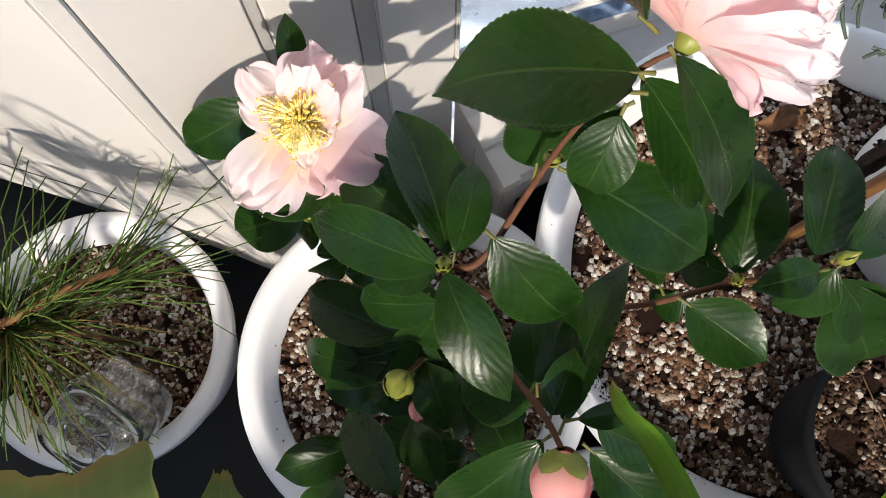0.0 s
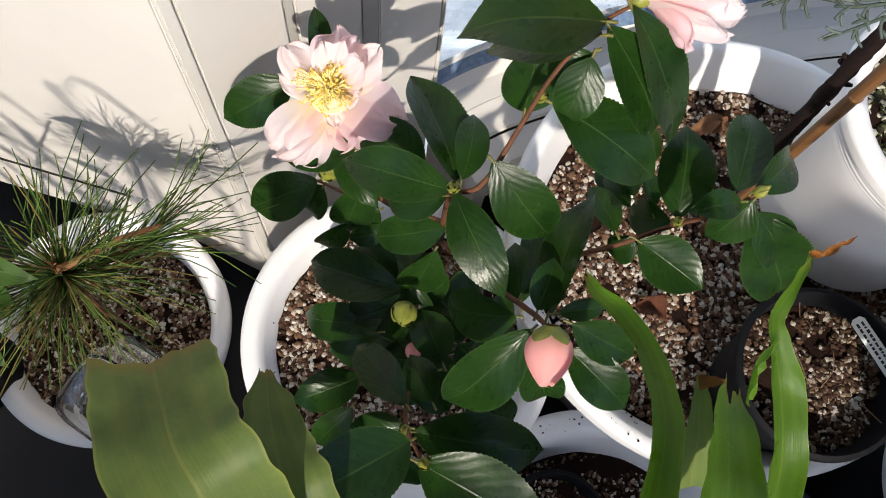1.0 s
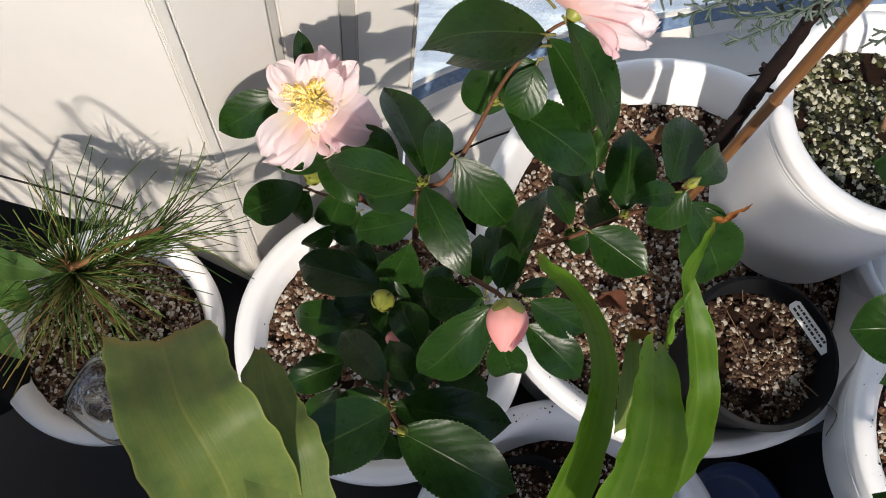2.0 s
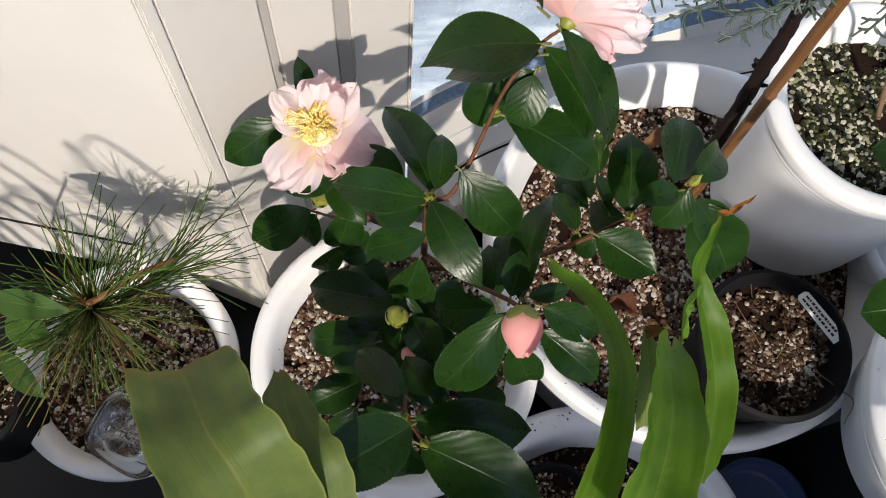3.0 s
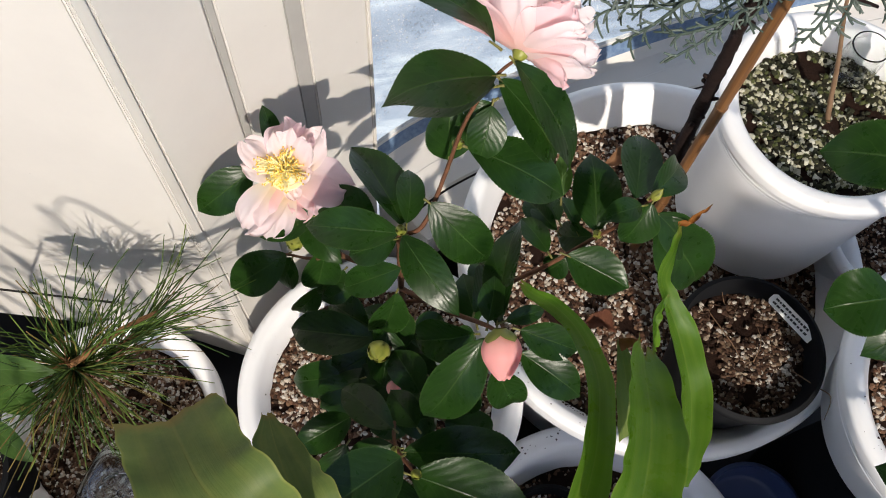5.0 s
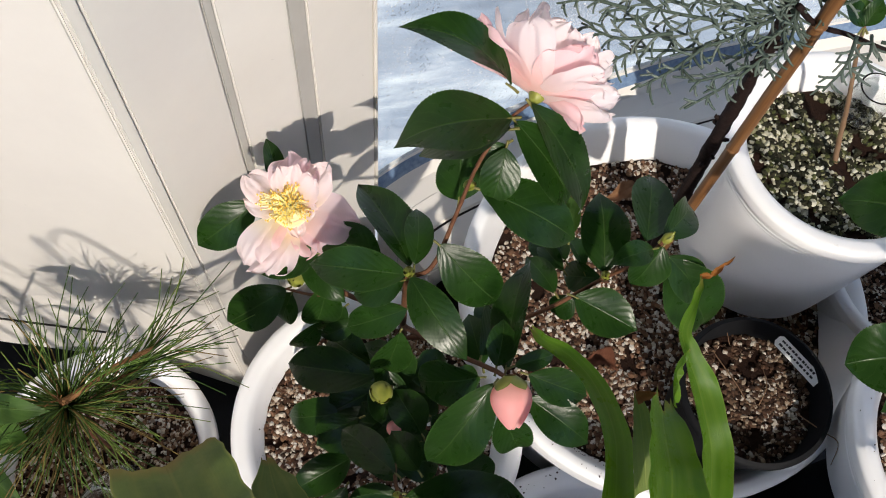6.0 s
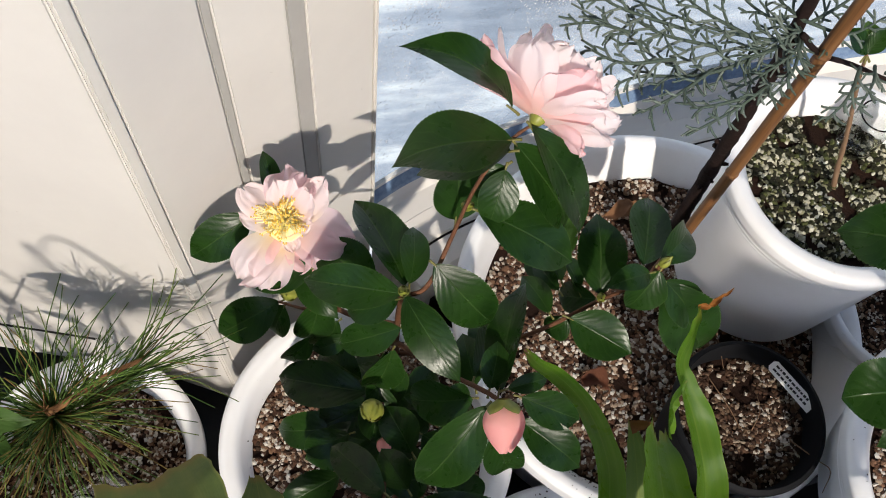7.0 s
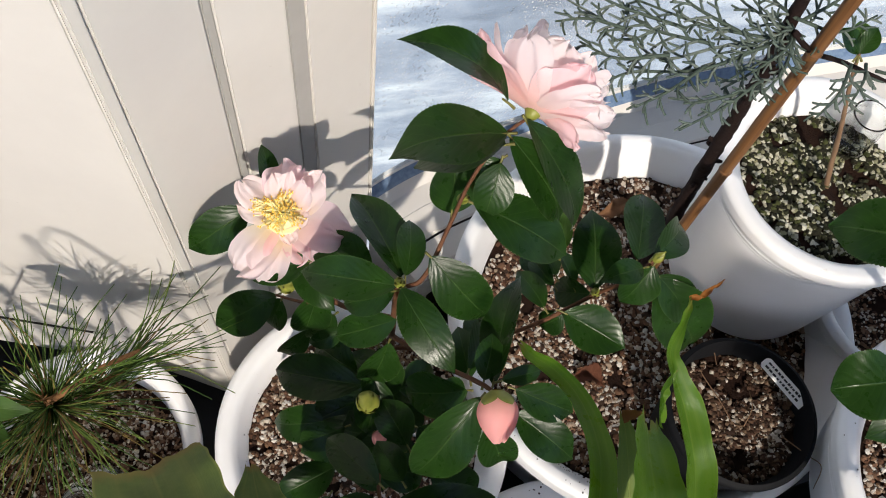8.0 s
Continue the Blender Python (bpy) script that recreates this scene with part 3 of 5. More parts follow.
soil("potting_soil", (0.505, 0.158), 0.094, 0.546, 5200, 0.0031, M_MOSSY, "mossy green granular soil in the tall pot", 7, -0.26)
pot("nursery_pot", (0.375, -0.045), 0.336, 0.480, 0.079, 0.056, 0.016, 0.006, 0.450, 0.067, M_BLACK, "black plastic nursery pot with a white tag", "nursery pots")
soil("potting_soil", (0.375, -0.045), 0.069, 0.450, 3400, 0.0027, M_PEATY, "dark peat with pale granules in the black pot", 9, -0.26)
pot("flower_pot", (-0.333, 0.076), 0.0, 0.215, 0.140, 0.098, 0.026, 0.022, 0.180, 0.110, M_POT, "round white pot holding the young pine")
soil("potting_soil", (-0.333, 0.076), 0.112, 0.180, 6000, 0.0029, M_GRAIN, "brown granular soil under the pine", 11)
pot("flower_pot", (0.208, -0.236), 0.0, 0.250, 0.191, 0.135, 0.030, 0.030, 0.200, 0.145, M_POT, "wide white pot with specks of soil on its rim")
soil("potting_soil", (0.208, -0.236), 0.147, 0.200, 5000, 0.0024, M_GRAIN, "dark granular soil in the wide white pot", 13, 0.0)
pot("nursery_pot", (0.165, -0.170), 0.205, 0.262, 0.060, 0.050, 0.010, 0.005, 0.235, 0.050, M_BLACK, "small black plastic pot set in the soil", "nursery pots")
soil("potting_soil", (0.165, -0.170), 0.052, 0.235, 900, 0.0022, M_GRAIN, "dark peat in the small black pot", 15)
pot("flower_pot", (0.568, -0.158), 0.402, 0.550, 0.158, 0.118, 0.024, 0.022, 0.515, 0.118, M_POT, "white pot with ridged sides and soil specks on its rim", rings=3)
pot("nursery_pot", (0.595, -0.205), 0.0, 0.400, 0.112, 0.112, 0.012, 0.01, 0.39, 0.09, M_BLACK, "black plastic tub under a white pot", "nursery pots")
pot("storage_tub", (0.418, -0.196), 0.0, 0.240, 0.064, 0.055, 0.012, 0.005, 0.234, 0.056, M_NAVY, "navy blue plastic tub between the pots", "")
soil("potting_soil", (0.568, -0.158), 0.120, 0.515, 6500, 0.0029, M_GRAIN, "pale granular soil in the tall white pot", 17)
pot("flower_pot", (0.647, 0.065), 0.0, 0.400, 0.100, 0.075, 0.024, 0.018, 0.372, 0.078, M_POT, "white pot beside the large pot")
soil("potting_soil", (0.647, 0.065), 0.080, 0.372, 2000, 0.0024, M_GRAIN, "brown granular soil in the white pot", 23)
pot("nursery_pot", (-0.482, 0.028), 0.182, 0.300, 0.056, 0.050, 0.010, 0.005, 0.285, 0.047, M_BLACK, "black plastic nursery pot beside the pine", "nursery pots")
soil("potting_soil", (-0.482, 0.028), 0.049, 0.285, 500, 0.0022, M_GRAIN, "dark soil in the small nursery pot", 19)

# ---- camellia ----
camellia = thing("camellia", (0.048, 0.110, 0.275), "bushy camellia with dark glossy leaves and pink flowers", "plant")
SEED = [100]


def twig(points, r0, r1, parent, mat=M_BARK, sides=8):
    SEED[0] += 1
    return piece("stem", mesh("stem", *tube(points, r0, r1, sides, 8, 0.10, SEED[0]), mat), parent)


def leaf(parent, base, tip, width, hint=None, arch=None, fold=None, mat=None, twist=None, tip_round=2.15):
    SEED[0] += 1
    rng = random.Random(SEED[0])
    if hint is None:
        hint = (rng.uniform(-0.25, 0.25), -0.35 + rng.uniform(-0.2, 0.2), 1.0)
    blade = piece("leaf", leaf_mesh(base, tip, width * 1.02, hint, rng.uniform(0.04, 0.12) if arch is None else arch, rng.uniform(0.12, 0.34) if fold is None else fold, mat, seed=SEED[0], twist=rng.uniform(-0.25, 0.25) if twist is None else twist, tip_round=tip_round), parent)
    root, along_leaf = Vector(base), (Vector(tip) - Vector(base)).normalized()
    drop = Vector((0, 0, -0.0012))
    piece("leaf_stalk", mesh("leaf_stalk", *tube([root - along_leaf * 0.007 + drop * 2, root - along_leaf * 0.003 + drop, root + along_leaf * 0.004 + drop * 0.3], 0.0012, 0.0008, 6, 4), M_STALK), blade)
    return blade


twig([(0.048, 0.110, 0.272), (0.036, 0.080, 0.50), (0.029, 0.052, 0.695)], 0.0042, 0.0024, camellia)
twig([(0.029, 0.052, 0.690), (0.048, 0.051, 0.705), (0.070, 0.077, 0.735), (0.085, 0.091, 0.780), (0.107, 0.106, 0.808), (0.129, 0.113, 0.822)], 0.0019, 0.0012, camellia)
twig([(0.034, 0.079, 0.55), (-0.015, 0.083, 0.595), (-0.039, 0.112, 0.615), (-0.050, 0.148, 0.632)], 0.0028, 0.0016, camellia)
twig([(0.036, 0.078, 0.50), (0.063, 0.014, 0.60), (0.082, -0.025, 0.665), (0.087, -0.044, 0.698)], 0.0028, 0.0015, camellia)
twig([(0.046, 0.108, 0.30), (0.021, 0.012, 0.42), (0.005, -0.047, 0.50), (-0.001, -0.085, 0.56), (0.009, -0.114, 0.58)], 0.0026, 0.0014, camellia)
twig([(0.030, 0.055, 0.40), (0.012, 0.019, 0.50), (0.000, 0.004, 0.560)], 0.0022, 0.0014, camellia)
twig([(0.040, 0.092, 0.42), (0.098, 0.057, 0.50), (0.157, 0.048, 0.56), (0.212, 0.056, 0.60), (0.231, 0.049, 0.645), (0.249, 0.056, 0.667)], 0.0026, 0.0014, camellia)

# crown tip
leaf(camellia, (0.1082, 0.1044, 0.8141), (0.0258, 0.1027, 0.8084), 0.053, (0.1, 0.15, 1), 0.07, 0.12)
leaf(camellia, (0.1059, 0.0969, 0.8122), (0.0451, 0.1121, 0.7732), 0.042, (0.1, 0.1, 1), 0.04, 0.15)
leaf(camellia, (0.1070, 0.1160, 0.8350), (0.0390, 0.1430, 0.8800), 0.036, (0.3, 0.1, 1), 0.16, 0.30)
leaf(camellia, (0.1199, 0.1060, 0.8251), (0.1743, 0.0675, 0.7157), 0.034, (0.40, -0.45, 0.75), 0.08, 0.2)
leaf(camellia, (0.1114, 0.1037, 0.8093), (0.1596, 0.0703, 0.7296), 0.037, (0.15, -0.40, 0.9), 0.08, 0.25)
leaf(camellia, (0.0872, 0.0783, 0.7647), (0.1609, 0.0471, 0.7199), 0.044, (0.1, -0.2, 1), 0.05, 0.15)
leaf(camellia, (0.1057, 0.0961, 0.7885), (0.0919, 0.0681, 0.7570), 0.029, (0, -0.5, 1))
leaf(camellia, (0.1068, 0.1005, 0.7859), (0.0868, 0.0930, 0.7716), 0.022, (0, -0.5, 1))
leaf(camellia, (0.077, 0.095, 0.720), (0.081, 0.122, 0.762), 0.038, (0, -0.9, 0.7), 0.04, 0.2)
# main node
leaf(camellia, (0.0295, 0.0498, 0.6992), (-0.0459, 0.0887, 0.6642), 0.034, (-0.1, -0.4, 1))
leaf(camellia, (0.0322, 0.0562, 0.7002), (0.0071, 0.1416, 0.6902), 0.042, (0.5, -0.2, 1), 0.05, 0.4)
leaf(camellia, (0.0358, 0.0570, 0.6995), (0.0489, 0.1079, 0.6954), 0.024, (0.2, -0.5, 1))
leaf(camellia, (0.0308, 0.0471, 0.7004), (0.0619, -0.0196, 0.6799), 0.033, (-0.1, -0.75, 0.8), 0.08, 0.12)
leaf(camellia, (0.027, 0.050, 0.690), (-0.014, 0.060, 0.650), 0.028, (0, -0.5, 1))
leaf(camellia, (0.0541, 0.0591, 0.7253), (0.1004, 0.0254, 0.6651), 0.039, (-0.2, -0.55, 0.9), 0.12, 0.1)
leaf(camellia, (0.0280, 0.0380, 0.6584), (-0.0242, 0.0471, 0.6098), 0.030, (0, -0.5, 1))
leaf(camellia, (0.025, 0.046, 0.580), (0.005, 0.034, 0.510), 0.036, (0, -1, 0.6))
# round the open flower
leaf(camellia, (-0.080, 0.172, 0.622), (-0.141, 0.156, 0.586), 0.038, (-0.1, -0.7, 1))
leaf(camellia, (-0.0620, 0.1815, 0.6351), (-0.0623, 0.2199, 0.6481), 0.020, (0.5, -0.8, 0.6))
leaf(camellia, (-0.034, 0.111, 0.630), (-0.092, 0.110, 0.622), 0.030, (0, -0.5, 1))
leaf(camellia, (-0.0449, 0.1230, 0.6136), (-0.0195, 0.0710, 0.6080), 0.030, (-0.2, -0.6, 0.9))
leaf(camellia, (0.015, 0.085, 0.640), (-0.030, 0.133, 0.630), 0.040)
leaf(camellia, (-0.071, 0.137, 0.500), (-0.139, 0.130, 0.450), 0.044, (-0.1, -0.5, 1))
leaf(camellia, (-0.066, 0.132, 0.500), (-0.083, 0.121, 0.450), 0.030)
leaf(camellia, (-0.0307, 0.1101, 0.5564), (-0.0496, 0.0961, 0.4898), 0.038, (0, -1, 0.6))
leaf(camellia, (-0.044, 0.103, 0.480), (-0.078, 0.100, 0.425), 0.025, (0, -1, 0.7))
leaf(camellia, (-0.017, 0.101, 0.520), (-0.046, 0.096, 0.470), 0.026, (0, -1, 0.7))
twig([(-0.015, 0.083, 0.595), (-0.045, 0.110, 0.54), (-0.071, 0.137, 0.500)], 0.0018, 0.0012, camellia)
# dark leaves low in the crown
leaf(camellia, (0.002, 0.042, 0.470), (-0.088, 0.090, 0.410), 0.046)
leaf(camellia, (0.000, 0.058, 0.460), (-0.039, 0.108, 0.425), 0.040)
leaf(camellia, (-0.009, 0.022, 0.420), (-0.100, 0.048, 0.350), 0.040)
leaf(camellia, (0.018, 0.025, 0.470), (0.049, -0.006, 0.420), 0.048)
leaf(camellia, (0.081, -0.015, 0.610), (0.032, 0.007, 0.550), 0.041)
leaf(camellia, (0.017, -0.008, 0.450), (0.048, -0.038, 0.400), 0.038)
leaf(camellia, (0.014, 0.007, 0.440), (-0.010, -0.021, 0.400), 0.034)
for base, tip, w in (
    ((0.010, 0.040, 0.44), (-0.052, 0.030, 0.40), 0.050), ((0.004, 0.020, 0.42), (-0.070, 0.002, 0.38), 0.044), ((0.026, 0.030, 0.45), (-0.010, 0.096, 0.42), 0.046),
    ((0.036, 0.032, 0.47), (0.082, 0.048, 0.44), 0.044), ((0.040, 0.000, 0.45), (0.022, 0.056, 0.42), 0.046), ((0.022, -0.010, 0.44), (-0.034, 0.024, 0.40), 0.044),
    ((0.048, -0.008, 0.47), (0.092, -0.030, 0.43), 0.044), ((0.030, -0.030, 0.46), (-0.022, -0.040, 0.42), 0.042), ((0.062, 0.010, 0.50), (0.104, 0.012, 0.47), 0.040),
    ((0.014, 0.040, 0.50), (0.000, -0.006, 0.46), 0.040), ((0.020, 0.062, 0.52), (0.016, 0.020, 0.46), 0.044), ((0.050, -0.060, 0.50), (0.098, -0.080, 0.46), 0.040)):
    leaf(camellia, base, tip, w)
# round the pink bud
leaf(camellia, (0.080, -0.038, 0.670), (0.024, -0.077, 0.600), 0.042)
leaf(camellia, (0.0919, -0.0285, 0.6686), (0.1312, 0.0619, 0.6656), 0.033, (-0.7, 0.1, 0.8), 0.04, 0.3)
leaf(camellia, (0.0853, -0.0247, 0.6698), (0.0989, 0.0093, 0.6766), 0.025, (-0.1, -0.75, 0.8))
leaf(camellia, (0.0809, -0.0055, 0.6397), (0.1076, 0.0436, 0.6189), 0.028, (-0.1, -0.7, 0.8))
leaf(camellia, (0.112, -0.044, 0.630), (0.160, -0.085, 0.600), 0.034)
leaf(camellia, (0.1131, -0.0294, 0.6461), (0.1635, -0.0508, 0.6206), 0.030)
leaf(camellia, (0.099, -0.027, 0.670), (0.135, -0.021, 0.660), 0.015)
leaf(camellia, (0.091, -0.046, 0.610), (0.113, -0.070, 0.540), 0.034, (0, -1, 0.6))
leaf(camellia, (0.075, -0.036, 0.550), (0.057, -0.057, 0.500), 0.040)
# lowest shoots
leaf(camellia, (-0.0001, -0.0999, 0.5818), (-0.0854, -0.1456, 0.6370), 0.054, (0, -0.2, 1), 0.05, 0.2)
leaf(camellia, (0.0062, -0.1150, 0.5797), (0.1045, -0.1708, 0.5579), 0.060, (0, -0.2, 1), 0.06, 0.15)
leaf(camellia, (0.0040, -0.0902, 0.5511), (0.1157, -0.1073, 0.5087), 0.050, (0, -0.3, 1))
leaf(camellia, (-0.001, -0.088, 0.560), (-0.045, -0.086, 0.550), 0.034)
leaf(camellia, (-0.0001, -0.0706, 0.5608), (-0.0400, -0.0133, 0.5200), 0.032)
leaf(camellia, (-0.035, -0.039, 0.500), (-0.094, -0.057, 0.490), 0.034)
leaf(camellia, (-0.044, -0.062, 0.490), (-0.078, -0.090, 0.450), 0.028)
leaf(camellia, (0.004, -0.053, 0.500), (0.049, -0.049, 0.470), 0.036)
leaf(camellia, (-0.004, -0.099, 0.500), (-0.004, -0.128, 0.450), 0.036)
# side branch
leaf(camellia, (0.214, 0.061, 0.600), (0.227, 0.134, 0.617), 0.044)
leaf(camellia, (0.2349, 0.0591, 0.6644), (0.2698, 0.1326, 0.6408), 0.040, (0, -0.4, 1), 0.03, 0.25)
leaf(camellia, (0.2484, 0.0590, 0.6650), (0.3023, 0.1030, 0.6312), 0.030)
leaf(camellia, (0.2363, 0.0497, 0.6682), (0.1945, 0.0389, 0.6794), 0.022, None, 0.1)
leaf(camellia, (0.2471, 0.0519, 0.6648), (0.2227, 0.0349, 0.6300), 0.036)
leaf(camellia, (0.1811, 0.0434, 0.6011), (0.2343, 0.0072, 0.5847), 0.042, (0.15, -0.6, 1), -0.04, 0.25)
leaf(camellia, (0.256, 0.049, 0.645), (0.309, 0.004, 0.560), 0.056, (-0.2, -0.6, 1))
leaf(camellia, (0.255, 0.048, 0.650), (0.294, 0.020, 0.600), 0.036)
leaf(camellia, (0.216, 0.065, 0.580), (0.192, 0.088, 0.540), 0.030)
leaf(camellia, (0.190, 0.052, 0.570), (0.170, 0.050, 0.548), 0.026)
leaf(camellia, (0.182, 0.095, 0.570), (0.168, 0.125, 0.560), 0.026)
leaf(camellia, (0.192, 0.091, 0.570), (0.188, 0.124, 0.560), 0.022)
leaf(camellia, (0.192, 0.102, 0.600), (0.196, 0.133, 0.622), 0.020, None, None, None, M_FRESH)

# pale curled leaves between the branches
leaf(camellia, (0.1872, 0.0814, 0.5704), (0.1739, 0.1185, 0.5615), 0.018, (-0.3, -0.4, 0.9), 0.15, 0.6)
leaf(camellia, (0.2054, 0.0785, 0.5712), (0.1972, 0.1209, 0.5649), 0.020, (0.4, -0.5, 0.8), 0.12, 0.5)
leaf(camellia, (0.1716, 0.0590, 0.5764), (0.1561, 0.1021, 0.5695), 0.024, (0.2, -0.6, 0.8), 0.08, 0.3)
leaf(camellia, (0.0846, -0.0057, 0.6124), (0.0834, 0.0426, 0.6091), 0.028, (-0.1, -0.75, 0.8), 0.06, 0.2)
leaf(camellia, (0.1043, 0.0163, 0.6121), (0.0970, 0.0549, 0.6044), 0.026, (0.0, -0.7, 0.8), 0.06, 0.2)
leaf(camellia, (-0.0076, 0.0904, 0.5046), (-0.0462, 0.0889, 0.4784), 0.020, (-0.1, -0.6, 0.9))
leaf(camellia, (0.0229, -0.0642, 0.5138), (0.0050, -0.0219, 0.5064), 0.030, (0.0, -0.4, 1))
leaf(camellia, (0.0338, -0.0291, 0.4960), (0.0163, 0.0203, 0.4914), 0.036, (0.1, -0.3, 1))
leaf(camellia, (-0.0203, 0.0081, 0.4506), (-0.0689, 0.0046, 0.4226), 0.030, (0, -0.4, 1))
leaf(camellia, (0.0723, -0.0501, 0.5567), (0.0577, -0.0186, 0.5456), 0.034, (0.1, -0.4, 1))


def petal_mesh(origin, axis, out, length, width, cup, mat, seed, ruffle=0.12, open_at=0.25):
    """A wavy petal that leaves the flower's heart along its axis and opens outwards."""
    rng = random.Random(seed)
    axis, out = Vector(axis).normalized(), Vector(out)
    out = (out - axis * out.dot(axis)).normalized()
    side = axis.cross(out)
    verts, faces, uvs = [], [], []
    nu, nv = 22, 24
    ph, ph2 = rng.uniform(0, 6.28), rng.uniform(0, 6.28)
    for j in range(nv + 1):
        s = math.sin(math.pi / 2 * j / nv)
        w = width / 2 * (0.20 + 0.80 * math.sin(math.pi / 2 * min(1, s / 0.62)) ** 1.1)
        if s > 0.62:
            w *= max(0.05, 1 - ((s - 0.62) / 0.38) ** 3.0) ** 0.5
        bend = cup * (1 - s) + open_at * s
        r = length * s
        for i in range(nu + 1):
            u = i / nu * 2 - 1
            notch = 0.11 * length * (1 - abs(u)) ** 1.5 * s**6 * (0.6 + 0.4 * math.cos(ph))
            q = r * (1 - 0.07 * u * u * s + 0.09 * s**3 * noise.noise((u * 2.6 + seed, seed * 1.7, 0.3))) - notch
            wob = ruffle * width * s * s * (1 - 0.65 * s**6) * (math.sin(u * 3.1 + ph) * 0.6 + math.sin(u * 8 + ph2) * 0.28 * s + math.sin(u * 15 + ph * 3) * 0.16 * s * s + math.sin(u * 6 + s * 9 + ph2) * 0.22 * s + 0.4 * math.sin(s * 7 + ph2) * u)
            p = Vector(origin) + out * (q * math.cos(bend)) + axis * (q * math.sin(bend) + wob + 0.10 * u * u * w) + side * (u * w)
            p += (axis + out * 0.5) * (0.0045 * s * s * noise.noise((u * 2.2 + seed * 3.1, s * 4.0, seed)) + 0.0030 * s**3 * noise.noise((u * 6.0, s * 7.0, seed * 2.3)))
            verts.append(p)
            uvs.append((i / nu, s))
    for j in range(nv):
        for i in range(nu):
            a = j * (nu + 1) + i
            faces.append((a, a + 1, a + nu + 2, a + nu + 1))
    return mesh("petal", verts, faces, mat, True, uvs)


def flower(parent, centre, axis, right, petals, inner, seed, label, stamens, reach, fan, cup=0.55, ruffle=(0.09, 0.16), lean_to=None):
    """An open flower. petals and inner: (angle from the right-hand axis, length, width, rise, material); fan: lean range of the stamens."""
    rng = random.Random(seed)
    centre, axis = Vector(centre), Vector(axis).normalized()
    ref = Vector(right)
    ref = (ref - axis * ref.dot(axis)).normalized()
    other = axis.cross(ref)
    head = piece("flower", mesh("flower", *lathe([(0.002, -0.005), (0.0035, -0.004), (0.0058, 0.0), (0.0060, 0.004), (0.003, 0.006)], (0, 0), 16), M_SEPAL), parent, label)
    head.data.transform(Matrix.Translation(centre) @ axis.to_track_quat("Z", "Y").to_matrix().to_4x4())
    for k, (rows, cup, lift) in enumerate(((petals, cup, 0.0), (inner, cup + 0.4, 0.004))):
        for i, (deg, length, width, rise, mat) in enumerate(rows):
            a = radians(deg)
            out = ref * math.cos(a) + other * math.sin(a)
            piece("petal", petal_mesh(centre + axis * (lift + 0.001 * (i % 3)), axis, out, length, width, cup, mat, seed * 31 + 17 * k + i, rng.uniform(*ruffle) if k == 0 else rng.uniform(0.14, 0.21), rise), head)
    cup_v, cup_f = lathe([(0.0062, 0.003), (0.0110, 0.0075), (0.0155, 0.0135), (0.0145, 0.0142), (0.0095, 0.0110), (0.0040, 0.016), (0.001, 0.019)], (0, 0), 20, False)
    turn = Matrix.Translation(centre) @ axis.to_track_quat("Z", "Y").to_matrix().to_4x4()
    threads, caps = [([turn @ Vector(q) for q in cup_v], cup_f)], []
    heart = Vector(lean_to).normalized() if lean_to else axis
    ref = (ref - heart * ref.dot(heart)).normalized()
    other = heart.cross(ref)
    for i in range(stamens):
        a, lean = rng.uniform(0, 6.28), fan[0] + (fan[1] - fan[0]) * rng.random() ** 0.8
        out = ref * math.cos(a) + other * math.sin(a)
        r = reach * rng.uniform(0.75, 1.1)
        r *= 1 + 0.25 * math.sin(3 * a + seed) * math.sin(lean)
        tip = centre + heart * (r * math.cos(lean)) + out * (r * math.sin(lean))
        mid = centre + heart * (r * 0.60 * math.cos(lean * 0.6)) + out * (r * 0.5 * math.sin(lean * 0.6))
        threads.append(tube([centre + out * 0.004 + axis * 0.006, mid, tip], 0.0008, 0.0004, 4, 3))
        caps.append(([tip + Vector((v[0], v[1] * rng.uniform(0.8, 1.8), v[2])) * rng.uniform(0.0006, 0.0010) for v in ICO], ICO_FACES))
    for name, shape, mat, text in (("stamen", threads, M_STAMEN, "long yellow stamens"), ("anther", caps, M_ANTHER, "golden anthers")):
        ob = piece(name, mesh(name, *join(shape), mat), head, text)
        ob["kind"] = "stuff"
    return head


flower(camellia, (-0.050, 0.145, 0.638), (-0.06, -0.08, 0.98), (1, -0.1, 0),
       [(223, 0.061, 0.040, -0.12, M_PETAL), (244, 0.057, 0.038, -0.22, M_PETAL), (272, 0.044, 0.040, -0.35, M_ROSE), (303, 0.044, 0.034, -0.30, M_ROSE), (349, 0.056, 0.046, -0.08, M_LILAC),
        (326, 0.051, 0.036, -0.18, M_LILAC), (43, 0.055, 0.032, 0.55, M_PETAL), (66, 0.052, 0.028, 0.50, M_LILAC), (90, 0.053, 0.036, 0.36, M_LILAC), (138, 0.056, 0.030, 0.48, M_PETAL),
        (160, 0.045, 0.024, 0.30, M_PETAL)],
       [(5, 0.032, 0.026, 0.75, M_PETAL), (348, 0.026, 0.020, 0.55, M_PETAL), (283, 0.026, 0.016, 0.2, M_PETAL), (74, 0.047, 0.020, 0.85, M_PETAL), (100, 0.045, 0.022, 0.80, M_PETAL), (38, 0.045, 0.024, 0.85, M_PETAL)],
       5, "open pale pink camellia flower with yellow heart", 360, 0.030, (0.0, 1.0), 0.36, (0.20, 0.30), (-0.12, 0.20, 0.95))
